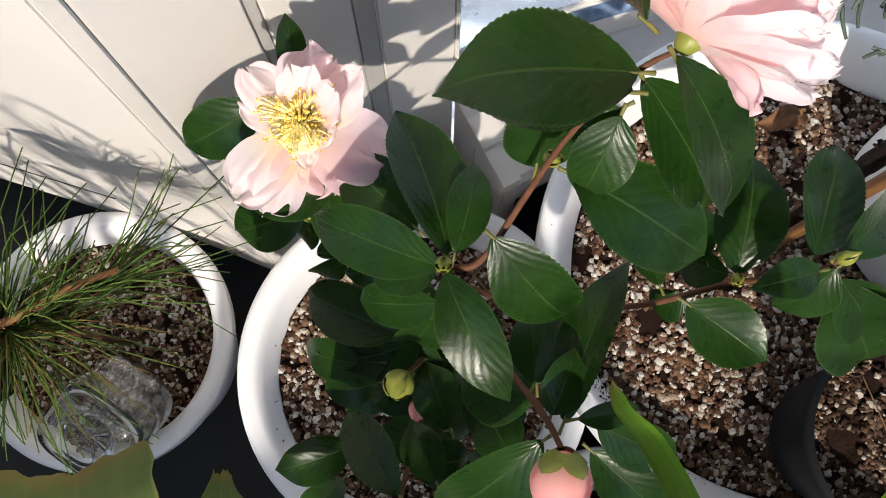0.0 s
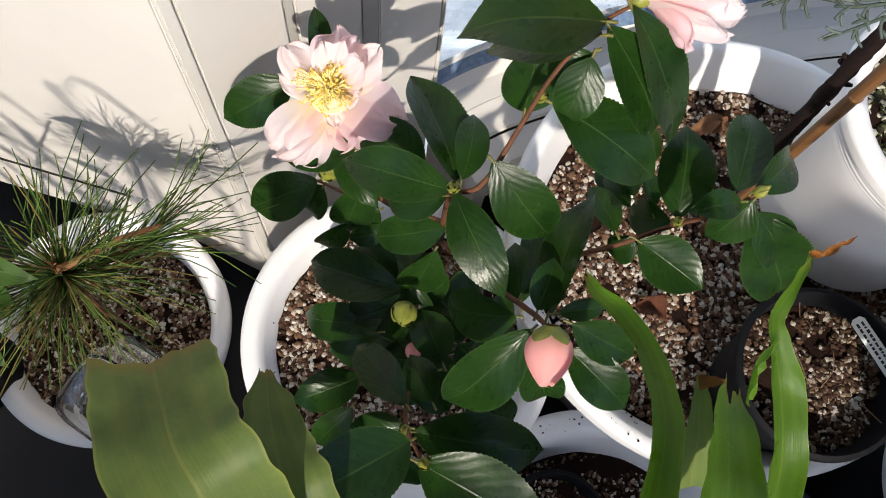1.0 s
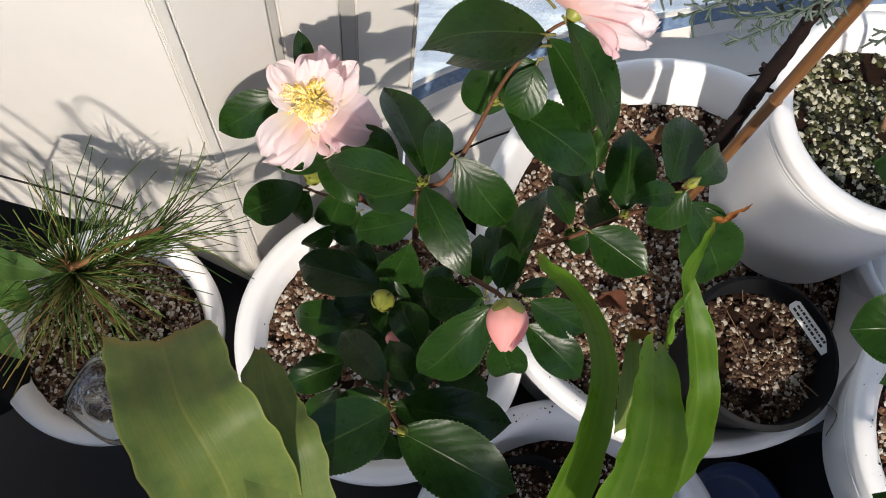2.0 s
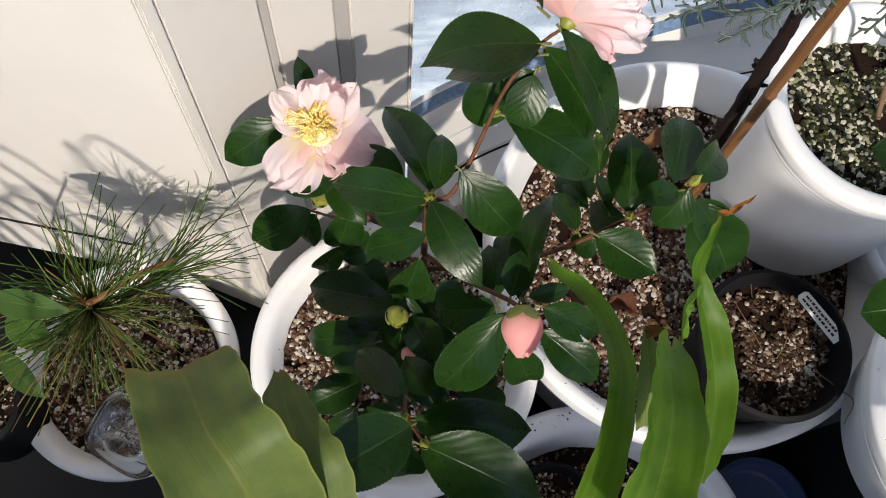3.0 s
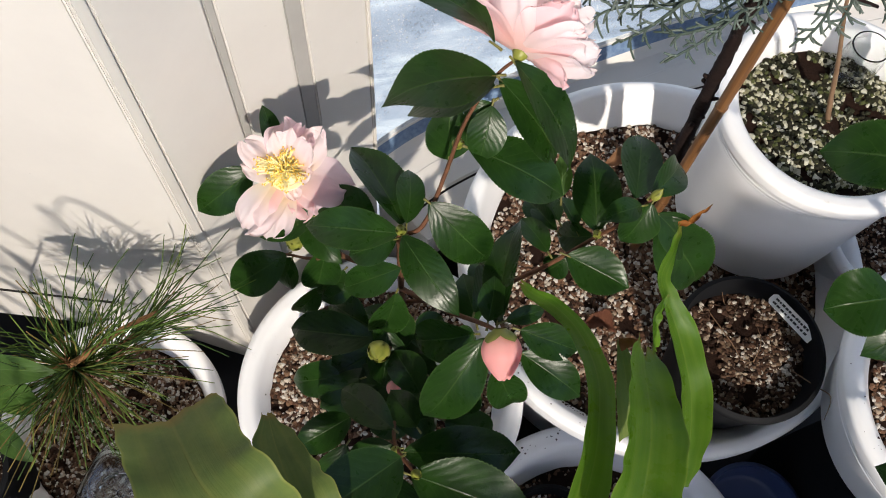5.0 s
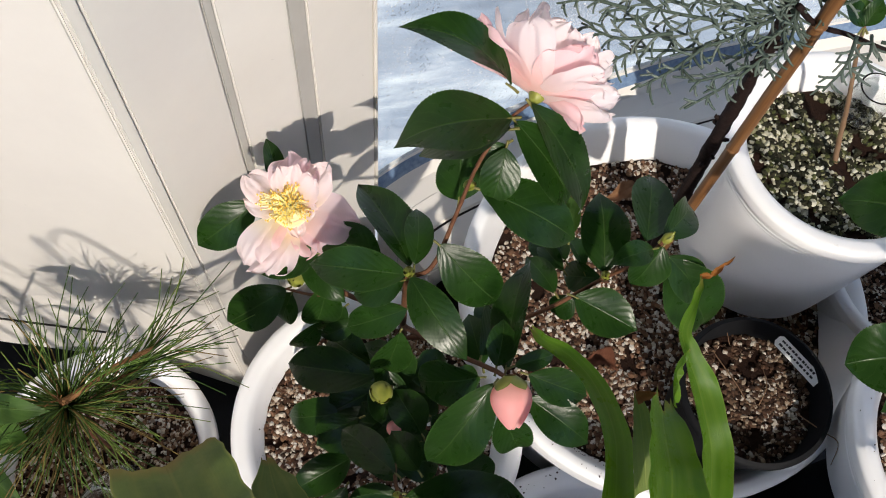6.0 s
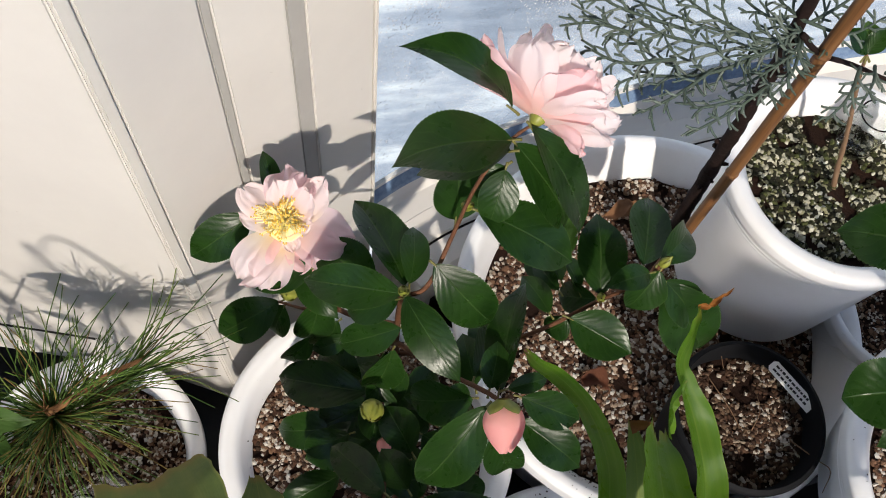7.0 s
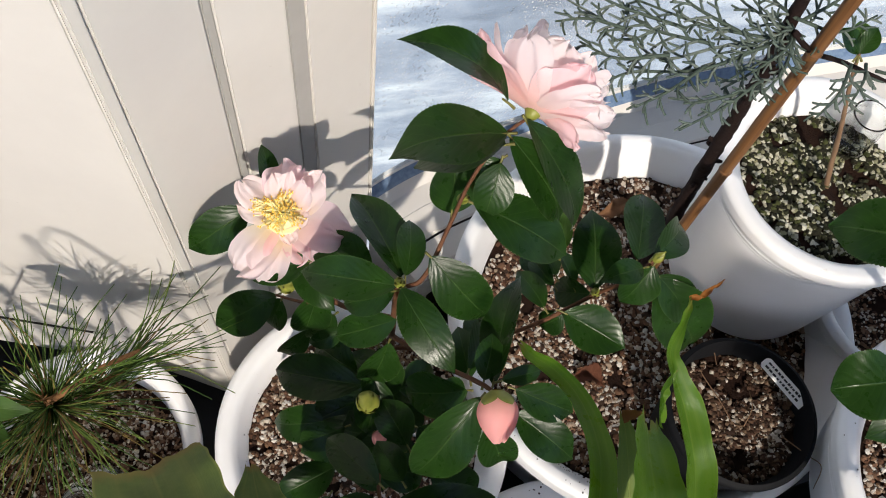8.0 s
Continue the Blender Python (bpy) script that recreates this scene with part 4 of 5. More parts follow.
flower(camellia, (0.126, 0.113, 0.822), (0.58, 0.66, 0.26), (-0.70, 0.54, 0.24),
       [(2, 0.074, 0.032, -0.02, M_ROSE), (18, 0.066, 0.038, 0.25, M_ROSE), (352, 0.066, 0.036, 0.62, M_BLUSH), (336, 0.066, 0.040, 0.98, M_BLUSH), (46, 0.058, 0.042, 0.55, M_BLUSH),
        (78, 0.052, 0.046, 0.85, M_BLUSH), (104, 0.054, 0.046, 0.62, M_ROSE), (126, 0.054, 0.040, 0.42, M_BLUSH), (146, 0.056, 0.040, 0.32, M_BLUSH), (166, 0.054, 0.036, 0.22, M_BLUSH),
        (180, 0.040, 0.030, -0.10, M_ROSE), (198, 0.064, 0.028, 0.30, M_LILAC), (216, 0.066, 0.026, 0.55, M_BLUSH), (240, 0.062, 0.036, 0.85, M_LILAC), (270, 0.056, 0.044, 1.0, M_BLUSH), (302, 0.066, 0.036, 1.12, M_BLUSH)],
       [(14, 0.056, 0.036, 1.05, M_BLUSH), (62, 0.050, 0.036, 1.1, M_BLUSH), (108, 0.052, 0.036, 0.9, M_BLUSH), (140, 0.054, 0.032, 0.72, M_BLUSH), (182, 0.054, 0.030, 0.65, M_BLUSH),
        (222, 0.054, 0.032, 0.9, M_BLUSH), (262, 0.052, 0.036, 1.15, M_BLUSH), (318, 0.064, 0.038, 1.15, M_BLUSH)],
       8, "open pink camellia flower seen from the side", 110, 0.040, (0.05, 0.6), 0.12, (0.18, 0.28))


def bud(parent, base, tip, width, mat, label, sepal=0.4, seed=1):
    """A plump closed bud: overlapping petals round a core and green sepals at its base."""
    base, tip = Vector(base), Vector(tip)
    d, side, up = frame_at(tip - base, (0.2, 0.1, 1))
    length = (tip - base).length
    m = Matrix((side, up, d)).transposed().to_4x4()
    m.translation = base
    prof = [(0.001, 0.0)]
    for i in range(1, 14):
        s = i / 14
        prof.append((width / 2 * math.sin(math.pi * s**0.85) ** 0.7 * (1 - 0.25 * s * s), length * s))
    prof.append((0.0008, length))
    verts, faces = lathe(prof, (0, 0), 28)
    verts = [Vector(v) + Vector((v[0], v[1], 0)) * 0.035 * math.sin(3 * math.atan2(v[1], v[0]) + v[2] * 90) for v in verts]
    me = mesh("bud", verts, faces, mat, True, [(0.5, 0.4 + 0.5 * v[2] / length) for v in verts])
    me.transform(m)
    ob = piece("bud", me, parent, label)
    if mat in (M_ROSE, M_BUD):
        for i in range(3):
            a = 2.1 * i + seed * 1.3
            pv, pf = [], []
            for j in range(13):
                s = 0.08 + 0.86 * j / 12
                r = width / 2 * math.sin(math.pi * s**0.85) ** 0.7 * (1 - 0.25 * s * s)
                for k in range(13):
                    u = k / 12 * 2 - 1
                    b = a + u * (1.25 - 0.5 * s**4)
                    rise = width * (0.045 + 0.012 * i) * (1 - 0.5 * abs(u) ** 3)
                    pv.append(base + (side * math.cos(b) + up * math.sin(b)) * (r + rise) + d * (length * (s + 0.05 * (1 - u * u) * s**3)))
            for j in range(12):
                for k in range(12):
                    q = j * 13 + k
                    pf.append((q, q + 1, q + 14, q + 13))
            piece("petal", mesh("petal", pv, pf, mat, True, [((k % 13) / 12, 0.35 + 0.6 * (k // 13) / 12) for k in range(169)]), ob)
    for i in range(4):
        a = 1.57 * i + seed
        out = side * math.cos(a) + up * math.sin(a)
        sv, sf = [], []
        for j in range(7):
            s = j / 6
            r = width / 2 * 1.04 * math.sin(math.pi * max(0.02, s * sepal) ** 0.85) ** 0.7
            for k in range(7):
                b = a + (k / 6 - 0.5) * 1.9 * (1 - s**2.2) + 0.001
                sv.append(base + (side * math.cos(b) + up * math.sin(b)) * (r + 0.0012) + d * (length * s * sepal - 0.001))
        for j in range(6):
            for k in range(6):
                q = j * 7 + k
                sf.append((q, q + 1, q + 8, q + 7))
        piece("sepal", mesh("sepal", sv, sf, M_SEPAL), ob)
    return ob


bud(camellia, (0.087, -0.043, 0.703), (0.083, -0.078, 0.688), 0.029, M_BUD, "plump pink camellia bud", 0.25, 2)
bud(camellia, (0.002, 0.006, 0.558), (-0.003, -0.010, 0.572), 0.018, M_SEPAL, "small closed green bud", 0.97, 1)
bud(camellia, (-0.056, 0.118, 0.570), (-0.060, 0.110, 0.582), 0.014, M_SEPAL, "small closed green bud", 0.97, 3)
bud(camellia, (0.012, -0.008, 0.470), (0.008, -0.022, 0.482), 0.014, M_BUD, "small pale pink bud", 0.3, 3)

for base, tip in (((0.030, 0.052, 0.700), (0.030, 0.047, 0.712)), ((0.249, 0.056, 0.664), (0.256, 0.058, 0.676)), ((0.009, -0.114, 0.580), (0.013, -0.120, 0.590)), ((0.079, 0.090, 0.752), (0.084, 0.086, 0.762)), ((-0.001, -0.088, 0.560), (-0.004, -0.094, 0.568)), ((0.214, 0.058, 0.602), (0.211, 0.054, 0.610))):
    bud(camellia, base, tip, 0.0062, M_SEPAL, "tiny yellow-green leaf bud", 0.97, 2)

# ---- strap-leaved plant ----
strap = thing("strap_leaf_plant", (0.03, -0.36, 0.45), "broad green strap leaves with torn browned tips", "plant")
piece("leaf", ribbon_mesh("leaf", [(-0.168, -0.047, 0.655), (-0.156, -0.073, 0.68), (-0.142, -0.106, 0.7), (-0.127, -0.132, 0.7), (-0.118, -0.155, 0.67), (-0.115, -0.185, 0.6)], [0.0784, 0.0806, 0.0823, 0.0877, 0.0956, 0.0978], [(0.30, -0.30, 1)] * 6, M_OLDSTRAP, 10, 24, 0.22, 0.03, 1, 0.0028), strap)
piece("leaf", ribbon_mesh("leaf", [(-0.098, -0.0517, 0.6239), (-0.0941, -0.0792, 0.6375), (-0.0874, -0.1101, 0.648), (-0.0796, -0.1405, 0.6502), (-0.0723, -0.1834, 0.609)], [0.010, 0.034, 0.050, 0.062, 0.060], [(0.25, -0.40, 0.9)] * 5, M_OLDSTRAP, 10, 14, 0.25, 0.05, 2, 0.0015), strap)
piece("leaf", ribbon_mesh("leaf", [(0.1102, -0.0118, 0.7095), (0.1145, -0.0239, 0.7162), (0.1245, -0.0402, 0.7293), (0.1314, -0.063, 0.7451), (0.1316, -0.0896, 0.7629), (0.1273, -0.1136, 0.7771), (0.1186, -0.1361, 0.787), (0.1102, -0.1549, 0.7929), (0.1008, -0.1721, 0.7951), (0.0906, -0.1883, 0.7943), (0.0805, -0.2064, 0.7821)], [0.0034, 0.0091, 0.012, 0.0132, 0.0156, 0.0171, 0.0186, 0.0208, 0.0225, 0.0235, 0.025], [(-0.10, -0.50, 0.85)] * 11, M_STRAP, 8, 12, 0.42, 0.05, 3, 0.002), strap)
piece("leaf", ribbon_mesh("leaf", [(0.1607, -0.0976, 0.7845), (0.1553, -0.109, 0.7925), (0.1492, -0.1267, 0.8024), (0.1434, -0.1449, 0.811), (0.1357, -0.1629, 0.8163), (0.1276, -0.1794, 0.8177), (0.1182, -0.1966, 0.8178), (0.1087, -0.2155, 0.8074)], [0.0143, 0.0273, 0.0353, 0.0389, 0.0412, 0.0437, 0.0455, 0.047], [(0.10, -0.5, 0.9)] * 8, M_STRAP, 9, 18, 0.34, 0.045, 4, 0.006), strap)
piece("leaf", ribbon_mesh("leaf", [(0.186, -0.039, 0.842), (0.18, -0.053, 0.838), (0.169, -0.067, 0.832), (0.169, -0.081, 0.827), (0.174, -0.099, 0.815), (0.175, -0.119, 0.808), (0.175, -0.136, 0.8), (0.17, -0.155, 0.795), (0.164, -0.172, 0.79), (0.159, -0.186, 0.785)], [0.0048, 0.0044, 0.0096, 0.0132, 0.0201, 0.0232, 0.0234, 0.0203, 0.0143, 0.0038], [(0.9, 0.1, 0.4), (-0.7, -0.3, 0.5), (0.2, -0.5, 0.9), (0.5, -0.5, 0.7), (0.3, -0.5, 0.9), (0.3, -0.5, 0.9), (0.3, -0.5, 0.9), (0.2, -0.5, 0.9), (0.2, -0.5, 0.9), (0.2, -0.5, 0.9)], M_STRAP, 9, 12, 0.55, 0.06, 5), strap)
piece("leaf", ribbon_mesh("leaf", [(0.169, -0.079, 0.832), (0.16, -0.086, 0.828), (0.157, -0.095, 0.822), (0.158, -0.105, 0.81)], [0.0022, 0.0095, 0.008, 0.0059], [(0.7, -0.5, 0.4)] * 4, M_STRAP, 10, 8, 0.8, 0.12, 7), strap)
piece("leaf", ribbon_mesh("leaf", [(0.15, -0.088, 0.775), (0.149, -0.105, 0.77), (0.148, -0.124, 0.76), (0.149, -0.143, 0.74)], [0.0055, 0.0133, 0.0198, 0.0204], [(0.1, -0.4, 0.9)] * 4, M_OLDSTRAP, 8, 8, 0.3, 0.04, 8, 0.002), strap)
piece("withered_tip", ribbon_mesh("withered_tip", [(0.148, -0.09, 0.777), (0.154, -0.09, 0.778), (0.163, -0.091, 0.778)], [0.0086, 0.0062, 0.002], [(0.1, -0.4, 1)] * 3, M_ORANGE, 6, 4, 0.5, 0.1, 9), strap, "curled orange-brown leaf tip")
piece("withered_tip", ribbon_mesh("withered_tip", [(0.185, -0.04, 0.843), (0.191, -0.04, 0.844), (0.194, -0.04, 0.847), (0.2, -0.036, 0.846), (0.203, -0.036, 0.847), (0.208, -0.033, 0.848)], [0.0032, 0.0042, 0.0037, 0.0023, 0.0019, 0.0005], [(0, -0.4, 1), (0.6, -0.5, 0.5), (-0.7, -0.4, 0.6), (0.7, -0.4, 0.5), (-0.5, -0.4, 0.6), (0, -0.4, 1)], M_ORANGE, 8, 4, 0.7, 0.1, 6), strap, "curled orange-brown leaf tip")
piece("withered_tip", ribbon_mesh("withered_tip", [(-0.112, -0.070, 0.625), (-0.106, -0.074, 0.630), (-0.102, -0.082, 0.632)], [0.003, 0.008, 0.004], [(0.2, -0.4, 1)] * 3, M_ORANGE, 6, 4, 0.5, 0.1, 8), strap, "curled orange-brown leaf tip")

# ---- juniper and cane ----
juniper = thing("juniper", (0.36, 0.155, 0.335), "grey-green juniper with dark knobbly trunk", "plant")
TRUNK = [(0.362, 0.156, 0.33), (0.347, 0.155, 0.50), (0.341, 0.155, 0.58), (0.337, 0.155, 0.65), (0.334, 0.155, 0.71), (0.331, 0.155, 0.76), (0.328, 0.155, 0.81), (0.320, 0.155, 0.88), (0.318, 0.150, 1.0)]
piece("trunk", mesh("trunk", *tube(TRUNK, 0.0078, 0.0042, 12, 8, 0.16, 77), M_DARKBARK), juniper)
knob = random.Random(4)
for i in range(22):
    f = knob.uniform(0.8, 5.9)
    q, f = int(f), f - int(f)
    c = Vector(TRUNK[q]).lerp(Vector(TRUNK[q + 1]), f)
    a = knob.uniform(0, 6.28)
    out = Vector((math.cos(a), math.sin(a), 0.35))
    r = knob.uniform(0.0015, 0.0028)
    piece("knob", mesh("knob", *tube([c + out * 0.004, c + out * 0.0085, c + out * knob.uniform(0.0095, 0.0125)], r, r * 0.7, 6, 3, 0.25, i), M_DARKBARK), juniper)


def frond(path, length, seed, kids=9):
    """A flat spray: a main shoot along a path, with forked side shoots to both sides."""
    rng = random.Random(seed)
    pts = smooth_path(path, 8)
    out = [tube(path, 0.0015, 0.0008, 5, 6)]
    up = Vector((0.15, -0.35, 1.0)).normalized()
    n = len(pts) - 1
    for i in range(kids):
        s = 0.10 + 0.88 * (i + rng.uniform(0, 0.7)) / kids
        k = min(int(s * n), n - 1)
        p = pts[k].lerp(pts[k + 1], s * n - k)
        d = (pts[k + 1] - pts[k]).normalized()
        side = d.cross(up).normalized()
        sgn = 1 if i % 2 else -1
        l = length * (1.1 - 0.55 * s) * rng.uniform(0.6, 1.25)
        q = p + (d * rng.uniform(0.5, 0.9) + side * sgn * rng.uniform(0.6, 1.0) + up * rng.uniform(-0.45, 0.45)).normalized() * l
        m = p.lerp(q, 0.5) + d * l * 0.08
        out.append(tube([p, m, q], 0.0011, 0.0008, 5, 3))
        e = (q - p).normalized()
        forks = max(1, int(l / 0.0075))
        for j in range(forks):
            f = 0.30 + 0.65 * (j + rng.uniform(0, 0.5)) / forks
            b = p.lerp(q, f)
            t = (e * 0.75 + e.cross(up) * (1 if j % 2 else -1) * rng.uniform(0.5, 0.9) + up * rng.uniform(-0.3, 0.3)).normalized() * rng.uniform(0.007, 0.013)
            out.append(tube([b, b + t * 0.55 + d * 0.0006, b + t], 0.0010, 0.0007, 4, 2))
    return join(out)


def spray(path, length, seed, kids=9):
    piece("spray", mesh("spray", *frond(path, length, seed, kids), M_JUNIPER), juniper)


# ---- pine ----
pine = thing("pine", (-0.31, 0.07, 0.178), "young pine with a starry tuft of long green needles", "plant")
twig([(-0.315, 0.075, 0.175), (-0.300, 0.065, 0.35), (-0.274, 0.046, 0.535)], 0.0040, 0.0030, pine)
twig([(-0.272, 0.044, 0.552), (-0.248, 0.054, 0.556), (-0.222, 0.070, 0.552), (-0.195, 0.084, 0.540)], 0.0034, 0.0022, pine, M_PINETWIG)


def needles(centre, axis, count, length, spread, seed):
    rng = random.Random(seed)
    axis = Vector(axis).normalized()
    ref = axis.orthogonal().normalized()
    other = axis.cross(ref)
    out = []
    for i in range(count):
        a = rng.uniform(0, 6.28)
        lean = math.acos(1 - rng.random() * (1 - math.cos(spread)))
        d = axis * math.cos(lean) + (ref * math.cos(a) + other * math.sin(a)) * math.sin(lean)
        l = length * rng.uniform(0.65, 1.15)
        p = Vector(centre) - axis * rng.uniform(0, 0.03)
        bend = Vector((rng.uniform(-1, 1), rng.uniform(-1, 1), rng.uniform(-1.4, 0.2))) * 0.20 * l
        out.append(tube([p, p + d * l * 0.55, p + d * l + bend], 0.0007, 0.00045, 4, 3))
    return join(out)


piece("needles", mesh("needles", *needles((-0.272, 0.045, 0.545), (0.0, -0.1, 1), 260, 0.100, 1.65, 3), M_NEEDLE), pine, "long green pine needles")["kind"] = "stuff"
piece("needles", mesh("needles", *needles((-0.240, 0.060, 0.528), (0.4, 0.5, 0.6), 34, 0.080, 1.2, 5), M_NEEDLE), pine, "long green pine needles")["kind"] = "stuff"
piece("needles", mesh("needles", *needles((-0.208, 0.079, 0.522), (0.88, 0.40, 0.1), 42, 0.105, 0.62, 4), M_NEEDLE), pine, "long green pine needles")["kind"] = "stuff"

piece("bud_scale", mesh("bud_scale", *needles((-0.272, 0.045, 0.560), (0.0, -0.2, 1), 26, 0.016, 1.2, 9), M_PINETWIG), pine, "brown papery bud scales")["kind"] = "stuff"
piece("bud_scale", mesh("bud_scale", *needles((-0.225, 0.068, 0.535), (0.7, 0.4, 0.5), 30, 0.018, 1.3, 10), M_PINETWIG), pine, "brown papery bud scales")["kind"] = "stuff"

# ---- bamboo cane ----
cane = thing("bamboo_cane", (0.341, 0.135, 0.335), "brown bamboo cane staking the juniper", "cane")
piece("pole", mesh("pole", *tube([(0.341, 0.135, 0.33), (0.341, 0.135, 0.60), (0.340, 0.135, 0.88), (0.340, 0.135, 1.06)], 0.0056, 0.0052, 14, 10, 0.015, 3), M_CANE), cane)
for z, x, y in ((0.47, 0.341, 0.135), (0.66, 0.341, 0.135), (0.83, 0.3402, 0.135)):
    ring = mesh("node", *lathe([(0.0054, z - 0.002), (0.0062, z - 0.0007), (0.0062, z + 0.0007), (0.0054, z + 0.002)], (x, y), 16), M_CANE)
    piece("node", ring, cane)

# juniper sprays
spray([(0.326, 0.152, 0.83), (0.304, 0.138, 0.850), (0.259, 0.136, 0.845), (0.219, 0.135, 0.840), (0.198, 0.161, 0.840), (0.166, 0.192, 0.840)], 0.020, 1, 20)
spray([(0.293, 0.130, 0.850), (0.241, 0.119, 0.845), (0.196, 0.126, 0.840), (0.172, 0.118, 0.840)], 0.017, 2, 14)
spray([(0.245, 0.120, 0.848), (0.215, 0.105, 0.845), (0.190, 0.098, 0.840)], 0.014, 3, 8)
spray([(0.326, 0.154, 0.82), (0.299, 0.135, 0.850), (0.257, 0.155, 0.845), (0.211, 0.190, 0.840)], 0.022, 4, 15)
spray([(0.330, 0.150, 0.76), (0.278, 0.102, 0.850), (0.251, 0.089, 0.845), (0.215, 0.077, 0.840)], 0.015, 5, 12)
spray([(0.270, 0.096, 0.850), (0.239, 0.094, 0.845), (0.224, 0.097, 0.840)], 0.012, 6, 6)
spray([(0.324, 0.154, 0.84), (0.312, 0.142, 0.850), (0.292, 0.171, 0.845), (0.287, 0.202, 0.840)], 0.020, 7, 11)
spray([(0.324, 0.150, 0.84), (0.305, 0.126, 0.850), (0.280, 0.114, 0.845), (0.254, 0.105, 0.840)], 0.017, 8, 11)
spray([(0.322, 0.150, 0.85), (0.353, 0.139, 0.845), (0.392, 0.154, 0.840)], 0.018, 9, 10)
spray([(0.350, 0.110, 0.846), (0.332, 0.088, 0.846), (0.313, 0.075, 0.840)], 0.016, 10, 8)
spray([(0.221, 0.130, 0.850), (0.186, 0.135, 0.845), (0.166, 0.155, 0.840)], 0.016, 11, 9)
spray([(0.196, 0.155, 0.850), (0.175, 0.170, 0.845), (0.153, 0.174, 0.840)], 0.012, 12, 7)
spray([(0.240, 0.150, 0.850), (0.195, 0.182, 0.845), (0.183, 0.208, 0.840)], 0.018, 13, 10)
spray([(0.322, 0.150, 0.85), (0.314, 0.174, 0.845), (0.323, 0.203, 0.840)], 0.018, 14, 9)
spray([(0.325, 0.148, 0.85), (0.365, 0.168, 0.845), (0.390, 0.190, 0.840)], 0.018, 15, 10)
spray([(0.280, 0.140, 0.850), (0.251, 0.176, 0.845), (0.249, 0.206, 0.840)], 0.020, 16, 11)
spray([(0.255, 0.135, 0.850), (0.220, 0.155, 0.845), (0.203, 0.178, 0.840)], 0.018, 17, 10)
spray([(0.310, 0.140, 0.845), (0.285, 0.128, 0.850), (0.262, 0.124, 0.852)], 0.017, 18, 9)
spray([(0.318, 0.138, 0.845), (0.300, 0.112, 0.846), (0.282, 0.098, 0.840)], 0.015, 19, 8)
spray([(0.385, 0.128, 0.818), (0.372, 0.110, 0.825), (0.352, 0.090, 0.825)], 0.016, 20, 7)
spray([(0.395, 0.125, 0.812), (0.420, 0.110, 0.815), (0.436, 0.092, 0.815)], 0.016, 21, 7)
twig([(0.316, 0.139, 0.850), (0.338, 0.135, 0.830), (0.371, 0.133, 0.815), (0.412, 0.121, 0.800)], 0.0026, 0.0014, juniper, M_DARKBARK)

# ---- seedling in the tall pot ----
seedling = thing("seedling", (0.511, 0.158, 0.545), "bare pale twig with a few grey leaves", "plant")
twig([(0.511, 0.158, 0.542), (0.503, 0.168, 0.575), (0.496, 0.178, 0.610), (0.484, 0.186, 0.65), (0.470, 0.192, 0.69), (0.458, 0.197, 0.73)], 0.0030, 0.0016, seedling, M_TWIG)
leaf(seedling, (0.458, 0.197, 0.73), (0.440, 0.215, 0.745), 0.022, (0.3, -0.5, 1))
leaf(seedling, (0.458, 0.197, 0.73), (0.475, 0.212, 0.745), 0.018, (-0.3, -0.5, 1))
leaf(seedling, (0.458, 0.197, 0.73), (0.466, 0.225, 0.740), 0.020, (-0.1, -0.5, 1), 0.1, 0.3, M_FRESH)

# ---- leafy plant in the right-hand pot ----
shrub = thing("leafy_shrub", (0.56, -0.14, 0.50), "shrub with large round dark green leaves", "plant")
twig([(0.560, -0.140, 0.495), (0.520, -0.100, 0.60), (0.470, -0.070, 0.70), (0.440, -0.030, 0.78), (0.389, -0.020, 0.815)], 0.0040, 0.0022, shrub)
twig([(0.520, -0.100, 0.60), (0.470, -0.110, 0.70), (0.3265, -0.1014, 0.8024)], 0.0028, 0.0016, shrub)
twig([(0.470, -0.110, 0.70), (0.420, -0.120, 0.75), (0.3532, -0.1136, 0.7980)], 0.0022, 0.0014, shrub)
twig([(0.560, -0.140, 0.50), (0.480, -0.190, 0.58), (0.412, -0.222, 0.62)], 0.0026, 0.0016, shrub)
leaf(shrub, (0.387, -0.020, 0.816), (0.331, 0.020, 0.783), 0.048, (0.0, -0.4, 1), 0.05, 0.15, tip_round=2.6)
leaf(shrub, (0.3265, -0.1014, 0.8024), (0.2804, -0.0987, 0.7986), 0.043, (0.1, -0.3, 1), 0.08, 0.12, tip_round=3.4)
leaf(shrub, (0.3532, -0.1136, 0.798), (0.3052, -0.1296, 0.774), 0.034, (0.0, -0.3, 1), 0.06, 0.12)
leaf(shrub, (0.412, -0.222, 0.62), (0.374, -0.191, 0.62), 0.034, (0.0, -0.3, 1), 0.06, 0.12)

# ---- seedling beside the pine ----
herb = thing("herb", (-0.470, 0.030, 0.285), "small herb with light green leaves in a nursery pot", "plant")
twig([(-0.472, 0.030, 0.280), (-0.420, 0.035, 0.45), (-0.345, 0.044, 0.585)], 0.0026, 0.0016, herb, M_SEPAL)
twig([(-0.420, 0.035, 0.45), (-0.385, 0.032, 0.485), (-0.363, 0.025, 0.500)], 0.0018, 0.0012, herb, M_SEPAL)
leaf(herb, (-0.340, 0.046, 0.590), (-0.268, 0.024, 0.600), 0.024, (0.1, -0.3, 1), 0.05, 0.2, M_FRESH)
leaf(herb, (-0.318, 0.042, 0.588), (-0.314, 0.012, 0.525), 0.032, (0.1, -0.8, 0.6), 0.08, 0.25, M_FRESH)
leaf(herb, (-0.365, 0.026, 0.500), (-0.327, -0.021, 0.490), 0.021, (0.1, -0.3, 1), 0.08, 0.2, M_FRESH)

